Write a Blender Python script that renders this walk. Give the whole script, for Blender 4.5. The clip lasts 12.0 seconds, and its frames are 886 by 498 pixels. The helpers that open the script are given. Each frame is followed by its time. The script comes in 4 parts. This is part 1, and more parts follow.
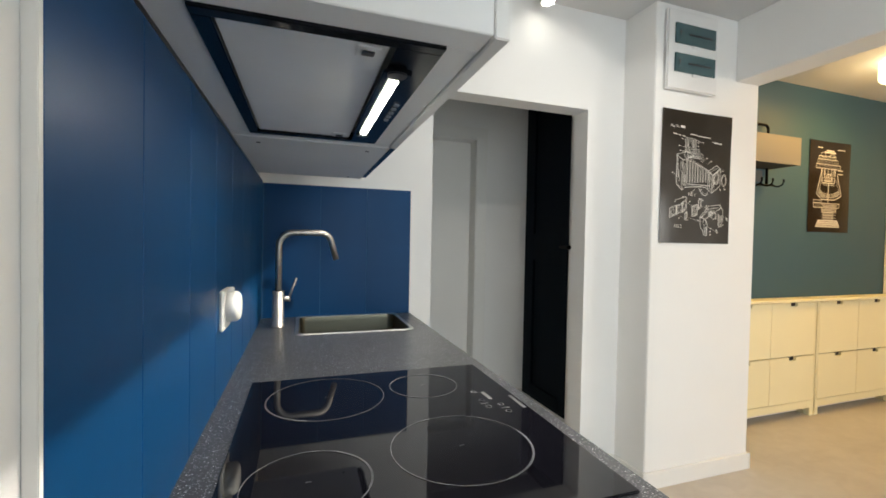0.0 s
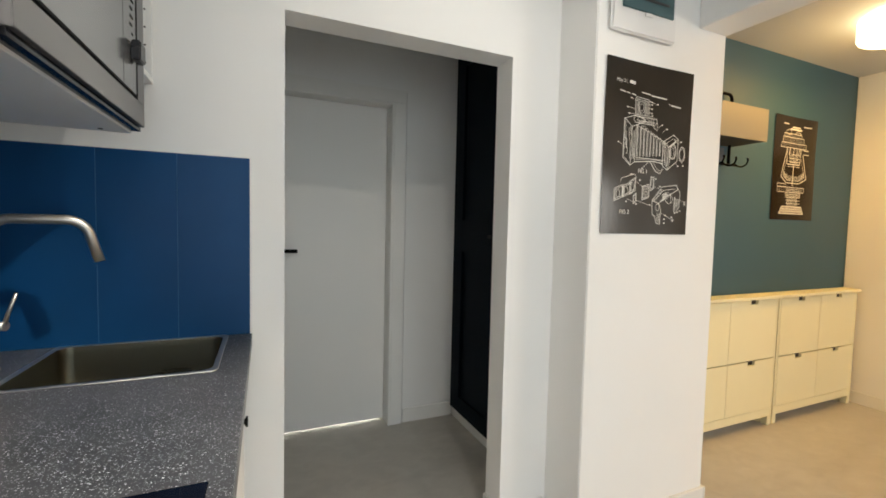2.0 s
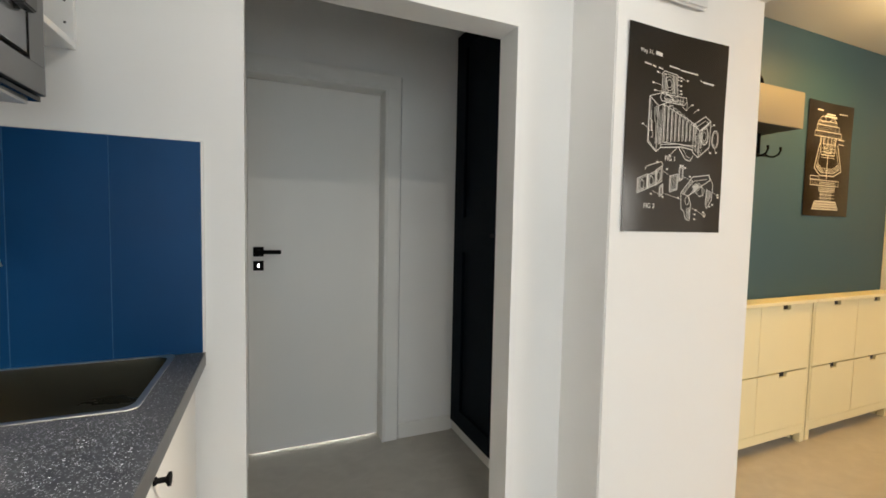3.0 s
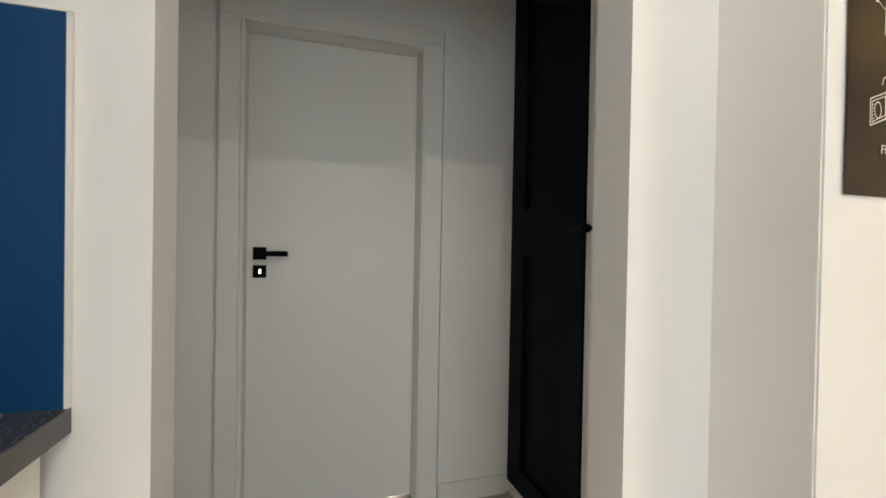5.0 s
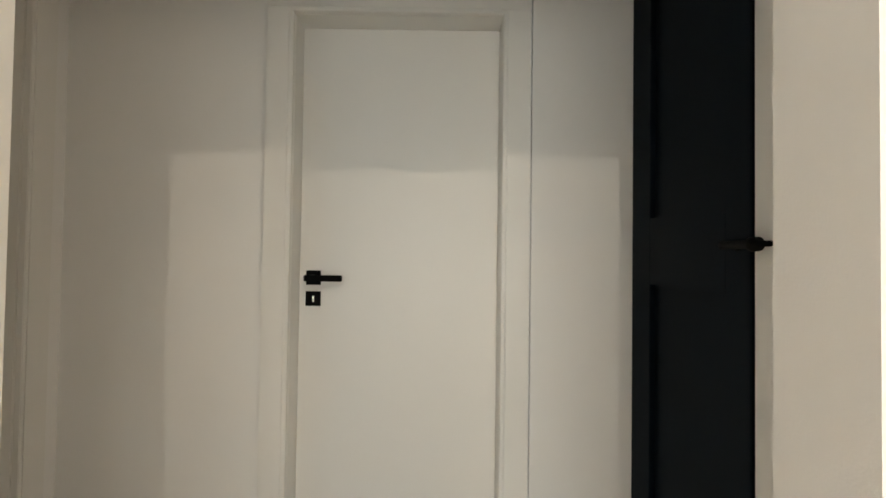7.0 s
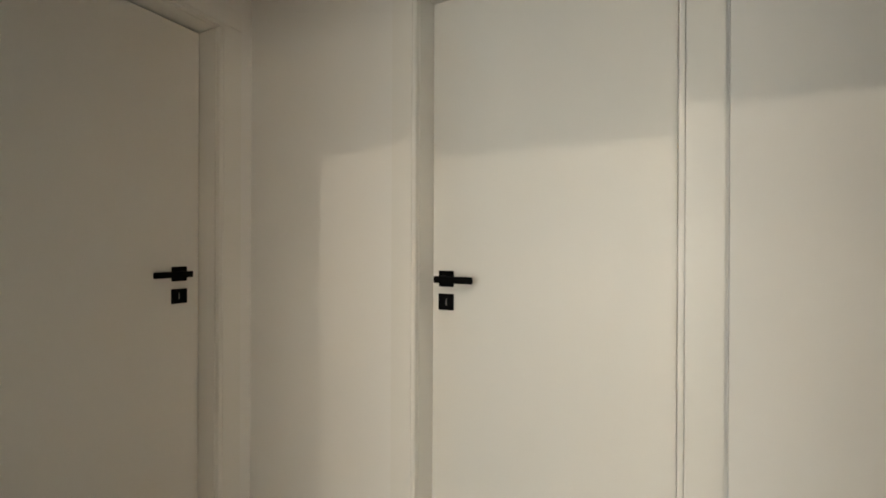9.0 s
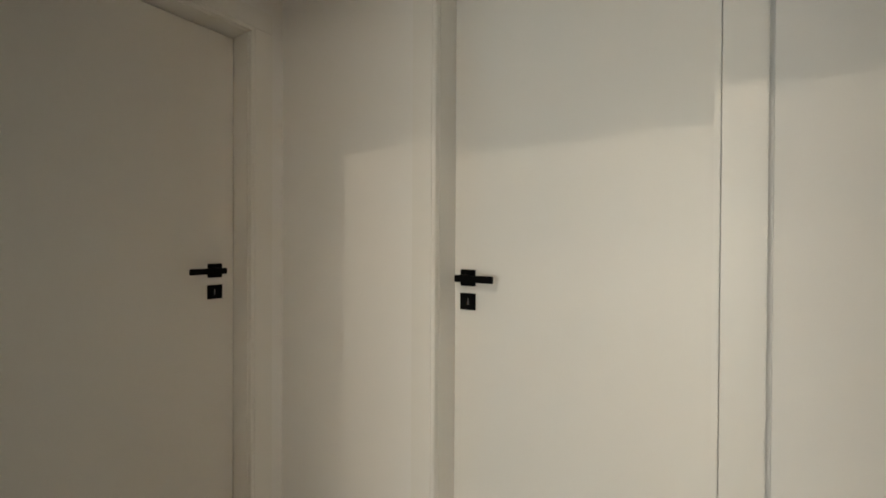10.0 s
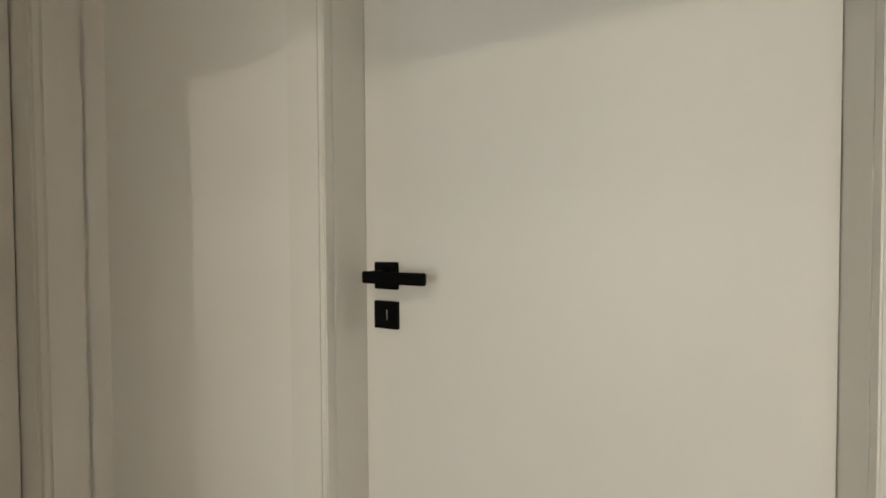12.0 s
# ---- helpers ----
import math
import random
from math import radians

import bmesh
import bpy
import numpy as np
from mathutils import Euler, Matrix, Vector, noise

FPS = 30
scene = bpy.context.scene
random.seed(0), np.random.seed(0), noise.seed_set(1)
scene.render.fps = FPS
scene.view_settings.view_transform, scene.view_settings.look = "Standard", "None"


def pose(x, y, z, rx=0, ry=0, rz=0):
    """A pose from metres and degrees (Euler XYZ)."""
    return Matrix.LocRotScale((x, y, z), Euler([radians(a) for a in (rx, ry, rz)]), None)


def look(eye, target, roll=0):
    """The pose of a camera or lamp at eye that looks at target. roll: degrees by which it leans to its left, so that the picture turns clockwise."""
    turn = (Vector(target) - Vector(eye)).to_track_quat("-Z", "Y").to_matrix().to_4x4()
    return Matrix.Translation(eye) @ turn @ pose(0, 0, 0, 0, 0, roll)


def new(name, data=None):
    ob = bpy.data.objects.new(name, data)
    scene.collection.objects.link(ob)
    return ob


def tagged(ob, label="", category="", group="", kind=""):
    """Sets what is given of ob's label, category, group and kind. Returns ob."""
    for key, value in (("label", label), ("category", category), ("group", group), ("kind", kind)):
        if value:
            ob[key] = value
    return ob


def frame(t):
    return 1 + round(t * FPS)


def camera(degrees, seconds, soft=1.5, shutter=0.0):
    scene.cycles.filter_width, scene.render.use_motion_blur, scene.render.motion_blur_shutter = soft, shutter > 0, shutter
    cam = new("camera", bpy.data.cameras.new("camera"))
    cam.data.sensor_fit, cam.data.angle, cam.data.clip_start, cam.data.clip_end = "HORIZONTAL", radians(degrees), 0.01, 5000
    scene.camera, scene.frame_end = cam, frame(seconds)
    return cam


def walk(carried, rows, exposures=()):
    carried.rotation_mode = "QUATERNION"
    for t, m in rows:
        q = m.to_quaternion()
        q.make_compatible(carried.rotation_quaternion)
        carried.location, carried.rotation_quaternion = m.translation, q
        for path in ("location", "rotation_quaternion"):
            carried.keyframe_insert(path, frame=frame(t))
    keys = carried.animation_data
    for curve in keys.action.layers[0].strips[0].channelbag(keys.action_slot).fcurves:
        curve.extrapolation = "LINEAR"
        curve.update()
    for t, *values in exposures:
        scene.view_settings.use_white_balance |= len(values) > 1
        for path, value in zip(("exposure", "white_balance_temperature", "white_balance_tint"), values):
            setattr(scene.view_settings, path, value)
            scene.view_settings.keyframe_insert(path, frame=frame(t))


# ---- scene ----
cam = camera(91.5, 12.0, soft=1.7)
PATH = [
    (0, (0.083, -1.937, 1.267), (0.743, -0.049, 1.224), 1.1),
    (0.5, (0.244, -1.827, 1.27), (0.991, 0.028, 1.207), 1.2),
    (1, (0.379, -1.716, 1.273), (1.173, 0.117, 1.19), 1.3),
    (1.5, (0.481, -1.633, 1.266), (1.289, 0.194, 1.17), 1.2),
    (2, (0.605, -1.524, 1.291), (1.41, 0.304, 1.181), 1.3),
    (2.5, (0.678, -1.427, 1.298), (1.474, 0.405, 1.182), 1.2),
    (4.5, (0.89, -0.897, 1.184), (1.561, 0.986, 1.125), 1.1),
    (5, (0.925, -0.752, 1.17), (1.521, 1.164, 1.148), 1),
    (5.5, (0.994, -0.642, 1.187), (1.469, 1.301, 1.17), 0.73),
    (6, (1.087, -0.54, 1.203), (1.423, 1.431, 1.202), 0.65),
    (6.5, (1.143, -0.468, 1.212), (1.361, 1.52, 1.22), 0.6),
    (7, (1.191, -0.368, 1.197), (1.195, 1.631, 1.237), 0.78),
    (7.5, (1.346, -0.209, 1.222), (0.962, 1.754, 1.234), 0.79),
    (9.5, (1.394, -0.037, 1.217), (0.364, 1.677, 1.213), 0.24),
    (10, (1.43, 0.01, 1.221), (0.308, 1.666, 1.204), 0.29),
    (10.5, (1.421, 0.056, 1.209), (0.294, 1.708, 1.177), 0.23),
    (11, (1.362, 0.199, 1.2), (0.26, 1.867, 1.136), 0.1),
    (11.5, (1.286, 0.35, 1.193), (0.244, 2.056, 1.121), 0.27),
    (12, (1.211, 0.507, 1.188), (0.276, 2.275, 1.142), -0.31),
]
EXPOSURES = [  # seconds, stops, kelvin, tint
    (0.0, 0.02, 6600, 7), (1.0, 0.10, 6650, 7), (2.5, -0.12, 6800, 8), (4.5, 0.12, 6600, 7), (5.0, 0.06, 7150, 9), (5.5, 0.14, 6850, 8), (6.5, 0.30, 6850, 6),
    (7.0, 0.64, 7850, 10), (7.5, 1.02, 8200, 11), (9.5, 0.74, 8050, 9), (12.0, 0.65, 8000, 9),
]
walk(cam, [(t, look(eye, target, roll)) for t, eye, target, roll in PATH], EXPOSURES)

# ---- light ----
world = bpy.data.worlds.new("sky")
scene.world = world
world.use_nodes = True
wt = world.node_tree
sky = wt.nodes.new("ShaderNodeTexSky")
sky.sky_type = 'NISHITA'
sky.sun_disc = False
sky.sun_elevation = radians(35)
sky.sun_rotation = radians(20)
wt.links.new(sky.outputs[0], wt.nodes["Background"].inputs[0])
wt.nodes["Background"].inputs[1].default_value = 0.12


def lamp(name, kind, m, power, color, **more):
    data = bpy.data.lights.new(name, kind)
    data.energy, data.color = power, color
    for key, value in more.items():
        setattr(data, key, value)
    ob = new(name, data)
    ob.matrix_world = m
    return ob


NEUTRAL = (1.0, 0.94, 0.87)
WARM = (1.0, 0.53, 0.11)
COOL = (0.80, 0.90, 1.0)
lamp("daylight_window", 'AREA', look((1.3, -4.93, 1.2), (1.3, 0, 1.1)), 31, COOL, shape='RECTANGLE', size=1.9, size_y=2.0)
lamp("daylight_side_window", 'AREA', look((-0.12, -4.0, 1.2), (2.0, -0.6, 1.2)), 38, COOL, shape='RECTANGLE', size=1.5, size_y=2.0)
# added fill from the unseen end of the hall, brightens the vestibule's left side
lamp("hall_side_fill_light", 'AREA', look((5.38, -4.25, 1.5), (0.6, 0.6, 1.2)), 62, (1.0, 0.97, 0.94), shape='RECTANGLE', size=1.3, size_y=1.3)
# kitchen spotlights: place, target, power, cone; the last is an added unseen fill
SPOTS = [((1.25, -0.085, 2.425), (1.25, -0.34, 0), 0.28, 96), ((1.22, -0.715, 2.43), (1.24, -0.50, 0), 5, 140), ((1.27, -1.16, 2.43), (1.12, 0.70, 0.10), 14, 104), ((1.30, -2.80, 2.43), (1.30, -2.80, 0), 17, 150)]
for eye, target, power, cone in SPOTS:
    lamp("ceiling_spot_light", 'SPOT', look(eye, target), power, NEUTRAL, spot_size=radians(cone), spot_blend=0.25 if cone < 120 else 0.6, shadow_soft_size=0.014)
lamp("counter_spot_light", 'SPOT', look((1.27, -1.16, 2.43), (0.00, -1.26, 0.99)), 285, NEUTRAL, spot_size=radians(82), spot_blend=0.6, shadow_soft_size=0.03)
lamp("hood_strip_light", 'AREA', look((0.225, -1.17, 1.485), (0.225, -1.17, 0)), 1.2, (1.0, 0.95, 0.86), shape='RECTANGLE', size=0.025, size_y=0.32)
lamp("hall_lamp_light", 'POINT', pose(3.83, -0.34, 2.27), 8, WARM, shadow_soft_size=0.16)
lamp("hall_lamp_down_light", 'AREA', look((3.83, -0.34, 2.36), (3.83, -0.34, 0)), 18, WARM, shape='DISK', size=0.36)
# added warm fill without a fixture, reaches the vestibule through the passage
lamp("hall_back_fill_light", 'POINT', pose(3.7, -3.2, 2.2), 19, WARM, shadow_soft_size=0.16)
lamp("room_behind_door_light", 'AREA', pose(1.05, 1.7, 2.3), 420, (0.95, 0.97, 1.0), shape='RECTANGLE', size=0.8, size_y=0.8)




# ---- materials ----
def nodes_of(name):
    mat = bpy.data.materials.new(name)
    mat.use_nodes = True
    t = mat.node_tree
    return mat, t, t.nodes["Principled BSDF"]


def ramp(t, fac, stops):
    r = t.nodes.new("ShaderNodeValToRGB")
    e = r.color_ramp.elements
    while len(e) < len(stops):
        e.new(0.5)
    for k, (p, c) in enumerate(stops):
        e[k].position = p
        e[k].color = (*c, 1) if len(c) == 3 else c
    t.links.new(fac, r.inputs[0])
    return r.outputs[0]


def tex(t, kind, scale, stretch=(1, 1, 1), **values):
    co = t.nodes.new("ShaderNodeTexCoord")
    mp = t.nodes.new("ShaderNodeMapping")
    mp.inputs["Scale"].default_value = stretch
    n = t.nodes.new(kind)
    t.links.new(co.outputs["Object"], mp.inputs[0])
    t.links.new(mp.outputs[0], n.inputs["Vector"])
    n.inputs["Scale"].default_value = scale
    for k, v in values.items():
        n.inputs[k].default_value = v
    return n


def surface(name, color, rough=0.5, metal=0.0, vary=0.08, scale=3.0, fine=120.0, bump=0.05, stretch=(1, 1, 1), spec=0.5, coat=0.0, rough_vary=0.08):
    """Paint, metal, plastic: a base colour with broad mottling, fine grain and relief."""
    mat, t, b = nodes_of(name)
    broad = tex(t, "ShaderNodeTexNoise", scale, stretch, Detail=6.0)
    dark = tuple(c * (1 - vary) for c in color)
    light = tuple(min(1, c * (1 + vary)) for c in color)
    t.links.new(ramp(t, broad.outputs[0], [(0.3, dark), (0.7, light)]), b.inputs["Base Color"])
    grain = tex(t, "ShaderNodeTexNoise", fine, stretch, Detail=3.0)
    mr = t.nodes.new("ShaderNodeMapRange")
    mr.inputs[3].default_value, mr.inputs[4].default_value = max(0.02, rough - rough_vary), min(1, rough + rough_vary)
    t.links.new(broad.outputs[0], mr.inputs[0])
    t.links.new(mr.outputs[0], b.inputs["Roughness"])
    b.inputs["Metallic"].default_value = metal
    b.inputs["Specular IOR Level"].default_value = spec
    b.inputs["Coat Weight"].default_value = coat
    if bump:
        bp = t.nodes.new("ShaderNodeBump")
        bp.inputs["Strength"].default_value, bp.inputs["Distance"].default_value = bump, 0.002
        t.links.new(grain.outputs[0], bp.inputs["Height"])
        t.links.new(bp.outputs[0], b.inputs["Normal"])
    return mat


def glow(name, color, power):
    mat, t, b = nodes_of(name)
    b.inputs["Base Color"].default_value = (0.8, 0.8, 0.8, 1)
    b.inputs["Emission Color"].default_value = (*color, 1)
    b.inputs["Emission Strength"].default_value = power
    return mat


WALL = surface("white wall paint", (0.83, 0.825, 0.81), 0.62, vary=0.02, scale=1.2, fine=260, bump=0.12)
# greyer than the walls: the weak light up there is put into the colour
CEIL = surface("dimmed white ceiling paint", (0.62, 0.62, 0.615), 0.75, vary=0.02, scale=1.0, fine=200, bump=0.1)
GREEN = surface("dark green wall paint", (0.030, 0.082, 0.118), 0.55, vary=0.06, scale=1.5, fine=260, bump=0.12)
TRIM = surface("white satin trim", (0.80, 0.79, 0.76), 0.36, vary=0.02, scale=2, fine=90, bump=0.03)
DOORWHITE = surface("white laminate door", (0.80, 0.785, 0.755), 0.42, vary=0.025, scale=1.6, fine=40, bump=0.04, stretch=(1, 1, 0.15))
CABWHITE = surface("white lacquer front", (0.80, 0.79, 0.76), 0.33, vary=0.015, scale=2, fine=60, bump=0.02)
CARCASS = surface("white melamine board", (0.83, 0.835, 0.83), 0.42, vary=0.03, scale=4, fine=150, bump=0.04)
SHOEWHITE = surface("white foil shoe cabinet", (0.83, 0.78, 0.53), 0.45, vary=0.02, scale=3, fine=80, bump=0.03)
NAVY = surface("dark blue black wardrobe paint", (0.002, 0.0058, 0.0105), 0.55, vary=0.15, scale=3, fine=150, bump=0.05, spec=0.06)
BLACK = surface("matt black metal", (0.0028, 0.0028, 0.003), 0.6, vary=0.1, scale=8, fine=200, bump=0.04, spec=0.07)
DARKPLASTIC = surface("dark plastic", (0.015, 0.015, 0.018), 0.3, vary=0.1, scale=9, fine=200, bump=0.02)
BLUE = surface("deep blue glazed tile", (0.003, 0.050, 0.150), 0.40, vary=0.14, scale=2.2, fine=25, bump=0.06, spec=0.20, rough_vary=0.06)
GROUT = surface("blue grey joint", (0.028, 0.115, 0.24), 0.8, vary=0.1, scale=20, fine=300, bump=0.1)
STEEL = surface("brushed stainless steel", (0.50, 0.475, 0.44), 0.42, metal=1.0, vary=0.05, scale=5, fine=220, bump=0.05, stretch=(1, 1, 0.08))
RIMSTEEL = surface("bright sink rim steel", (0.62, 0.61, 0.58), 0.34, metal=1.0, vary=0.05, scale=8, fine=220, bump=0.04)
# same steel as the rim; the shade inside the bowl is put into its colour
SINKSTEEL = surface("shade-darkened satin sink steel", (0.17, 0.16, 0.12), 0.30, metal=1.0, vary=0.08, scale=6, fine=180, bump=0.06, stretch=(0.2, 1, 1))
CHROME = surface("grey metal knob", (0.27, 0.27, 0.285), 0.32, metal=1.0, vary=0.05, scale=9, fine=200, bump=0.02)
FILTER = surface("aluminium hood panel", (0.82, 0.83, 0.84), 0.45, metal=0.0, vary=0.06, scale=4, fine=300, bump=0.05)
HOBGLASS = surface("black ceramic hob glass", (0.004, 0.004, 0.006), 0.035, vary=0.2, scale=6, fine=200, bump=0.0, spec=0.6, rough_vary=0.015)
HOODGLASS = surface("black hood trim glass", (0.004, 0.005, 0.008), 0.14, vary=0.2, scale=6, fine=200, bump=0.0, rough_vary=0.04, spec=0.22)
MARK = surface("grey printed hob marking", (0.11, 0.11, 0.115), 0.4, vary=0.12, scale=40, fine=400, bump=0.02)
MWFACE = surface("grey stainless microwave front", (0.135, 0.135, 0.14), 0.34, metal=0.6, vary=0.05, scale=3, fine=240, bump=0.03, stretch=(1, 0.1, 1))
MWGLASS = surface("grey mirrored microwave window", (0.17, 0.175, 0.185), 0.18, metal=0.7, vary=0.05, scale=4, fine=100, bump=0.0)
SOCKETWHITE = surface("white socket plastic", (0.80, 0.79, 0.75), 0.35, vary=0.02, scale=10, fine=200, bump=0.02)
TEAL = surface("smoked teal plastic lid", (0.055, 0.105, 0.115), 0.22, vary=0.06, scale=10, fine=60, bump=0.02)
BOXWHITE = surface("white fuse box plastic", (0.78, 0.775, 0.765), 0.42, vary=0.015, scale=6, fine=200, bump=0.02)
PAPER = surface("black poster paper", (0.013, 0.010, 0.007), 0.21, vary=0.10, scale=2.5, fine=60, bump=0.10, spec=0.30)
INK = surface("white poster ink", (0.66, 0.645, 0.61), 0.55, vary=0.12, scale=30, fine=300, bump=0.02)
BEIGE = surface("beige shelf board", (0.21, 0.19, 0.155), 0.5, vary=0.05, scale=3, fine=60, bump=0.05, stretch=(0.2, 1, 1))
DARKBOARD = surface("dark brown board", (0.035, 0.024, 0.012), 0.6, vary=0.1, scale=5, fine=80, bump=0.05)
GREYCLOTH = surface("dark grey metal sheet", (0.10, 0.11, 0.12), 0.6, vary=0.15, scale=8, fine=90, bump=0.1)
BROWN = surface("brown entrance door", (0.16, 0.08, 0.035), 0.45, vary=0.2, scale=3, fine=60, bump=0.1, stretch=(1, 1, 0.1))
STRIP = glow("lit led strip", (1.0, 0.96, 0.84), 14.0)
SPOTGLOW = glow("lit spot bulb", (1.0, 0.95, 0.85), 22.0)
SHADE = glow("lit warm lamp shade", (1.0, 0.80, 0.45), 5)


def worktop_material():
    """Charcoal laminate with pale mineral flecks of several sizes."""
    mat, t, b = nodes_of("charcoal speckled worktop")
    base = tex(t, "ShaderNodeTexNoise", 14, Detail=8.0)
    col = ramp(t, base.outputs[0], [(0.3, (0.016, 0.017, 0.020)), (0.7, (0.038, 0.039, 0.044))])
    for scale, size, stretch, light in ((110, 0.26, (1, 2.0, 1), (0.80, 0.80, 0.80)), (82, 0.21, (2.3, 1, 1), (0.84, 0.84, 0.85)), (250, 0.42, (1, 1, 1), (0.13, 0.135, 0.14)), (105, 0.30, (1.3, 2.0, 1), (0.28, 0.28, 0.30)), (200, 0.34, (1.6, 1, 1), (0.34, 0.34, 0.36))):
        v = tex(t, "ShaderNodeTexVoronoi", scale, stretch, Randomness=1.0)
        wob = tex(t, "ShaderNodeTexNoise", scale * 2.2, stretch, Detail=4.0)
        add = t.nodes.new("ShaderNodeMath")
        add.operation = 'MULTIPLY_ADD'
        t.links.new(wob.outputs[0], add.inputs[0])
        add.inputs[1].default_value = 0.45
        t.links.new(v.outputs["Distance"], add.inputs[2])
        mask = ramp(t, add.outputs[0], [(size + 0.10, (1, 1, 1)), (size + 0.15, (0, 0, 0))])
        sep = t.nodes.new("ShaderNodeSeparateColor")
        t.links.new(v.outputs["Color"], sep.inputs[0])
        pick = ramp(t, sep.outputs[0], [(0.46, (0, 0, 0)), (0.56, (1, 1, 1))])
        mul = t.nodes.new("ShaderNodeMath")
        mul.operation = 'MULTIPLY'
        t.links.new(mask, mul.inputs[0])
        t.links.new(pick, mul.inputs[1])
        mix = t.nodes.new("ShaderNodeMix")
        mix.data_type = 'RGBA'
        t.links.new(mul.outputs[0], mix.inputs[0])
        t.links.new(col, mix.inputs[6])
        mix.inputs[7].default_value = (*light, 1)
        col = mix.outputs[2]
    t.links.new(col, b.inputs["Base Color"])
    b.inputs["Roughness"].default_value = 0.30
    bp = t.nodes.new("ShaderNodeBump")
    bp.inputs["Strength"].default_value, bp.inputs["Distance"].default_value = 0.12, 0.001
    gr = tex(t, "ShaderNodeTexNoise", 160)
    t.links.new(gr.outputs[0], bp.inputs["Height"])
    t.links.new(bp.outputs[0], b.inputs["Normal"])
    return mat


def floor_material():
    """Trowelled microcement: clouds, faint sweeps and pores."""
    mat, t, b = nodes_of("beige grey microcement")
    big = tex(t, "ShaderNodeTexNoise", 1.3, (1, 1.5, 1), Detail=8.0, Distortion=1.2)
    small = tex(t, "ShaderNodeTexNoise", 9, (1, 1.3, 1), Detail=8.0, Distortion=0.8)
    mix = t.nodes.new("ShaderNodeMix")
    mix.data_type = 'RGBA'
    mix.inputs[0].default_value = 0.4
    t.links.new(ramp(t, big.outputs[0], [(0.28, (0.40, 0.375, 0.335)), (0.72, (0.53, 0.505, 0.455))]), mix.inputs[6])
    t.links.new(ramp(t, small.outputs[0], [(0.3, (0.38, 0.355, 0.32)), (0.7, (0.55, 0.525, 0.475))]), mix.inputs[7])
    t.links.new(mix.outputs[2], b.inputs["Base Color"])
    t.links.new(ramp(t, small.outputs[0], [(0.2, (0.34,) * 3), (0.8, (0.50,) * 3)]), b.inputs["Roughness"])
    bp = t.nodes.new("ShaderNodeBump")
    bp.inputs["Strength"].default_value, bp.inputs["Distance"].default_value = 0.08, 0.003
    t.links.new(small.outputs[0], bp.inputs["Height"])
    t.links.new(bp.outputs[0], b.inputs["Normal"])
    return mat


TOPMAT = worktop_material()
TOPEDGE = surface("grey laminate edge band", (0.075, 0.075, 0.078), 0.35, vary=0.2, scale=60, fine=200, bump=0.03)
FLOORMAT = floor_material()


# ---- mesh helpers (all in world metres) ----
def box(bm, x0, x1, y0, y1, z0, z1, bevel=0.0, segments=2):
    made = bmesh.ops.create_cube(bm, size=1)["verts"]
    for v in made:
        v.co = Vector((x0 + (x1 - x0) * (v.co.x + .5), y0 + (y1 - y0) * (v.co.y + .5), z0 + (z1 - z0) * (v.co.z + .5)))
    if bevel:
        edges = list({e for v in made for e in v.link_edges})
        bmesh.ops.bevel(bm, geom=edges, offset=bevel, segments=segments, affect='EDGES', clamp_overlap=True)
    return bm


def boxes(*rows, bevel=0.0, segments=2):
    bm = bmesh.new()
    for r in rows:
        box(bm, *r, bevel=bevel, segments=segments)
    return bm


def tube(bm, points, radius, sides=20, caps=True):
    """A round tube along a polyline."""
    pts = [Vector(p) for p in points]
    rings = []
    up = Vector((0, 0, 1))
    first = (pts[1] - pts[0]).normalized()
    side = first.orthogonal().normalized() if abs(first.dot(up)) > 0.99 else first.cross(up).normalized()
    for k, p in enumerate(pts):
        a = pts[max(0, k - 1)]
        b = pts[min(len(pts) - 1, k + 1)]
        d = (b - a).normalized()
        side = (side - d * side.dot(d)).normalized()
        other = d.cross(side)
        rr = radius[k] if isinstance(radius, (list, tuple)) else radius
        rings.append([bm.verts.new(p + (side * math.cos(2 * math.pi * i / sides) + other * math.sin(2 * math.pi * i / sides)) * rr) for i in range(sides)])
    for r0, r1 in zip(rings, rings[1:]):
        for i in range(sides):
            bm.faces.new((r0[i], r0[(i + 1) % sides], r1[(i + 1) % sides], r1[i])).smooth = True
    if caps:
        bm.faces.new(list(reversed(rings[0])))
        bm.faces.new(rings[-1])
    bmesh.ops.recalc_face_normals(bm, faces=bm.faces)
    return bm


def arc(center, start, end, r, plane, n=8):
    """Points of an arc from angle start to end in degrees, in the plane 'xz' or 'xy' or 'yz'."""
    out = []
    for k in range(n + 1):
        a = radians(start + (end - start) * k / n)
        u, v = r * math.cos(a), r * math.sin(a)
        c = Vector(center)
        out.append(c + (Vector((u, 0, v)) if plane == "xz" else Vector((u, v, 0)) if plane == "xy" else Vector((0, u, v))))
    return out


def ring(bm, cx, cy, z, r, w, a0=0, a1=360, n=96, h=0.0005):
    prev = None
    for k in range(n + 1):
        a = radians(a0 + (a1 - a0) * k / n)
        d = Vector((math.cos(a), math.sin(a), 0))
        c = Vector((cx, cy, z))
        cur = [bm.verts.new(c + d * (r - w / 2)), bm.verts.new(c + d * (r + w / 2)), bm.verts.new(c + d * (r + w / 2) + Vector((0, 0, h))), bm.verts.new(c + d * (r - w / 2) + Vector((0, 0, h)))]
        if prev:
            for i in range(4):
                bm.faces.new((prev[i], prev[(i + 1) % 4], cur[(i + 1) % 4], cur[i]))
        prev = cur
    bmesh.ops.recalc_face_normals(bm, faces=bm.faces)
    return bm


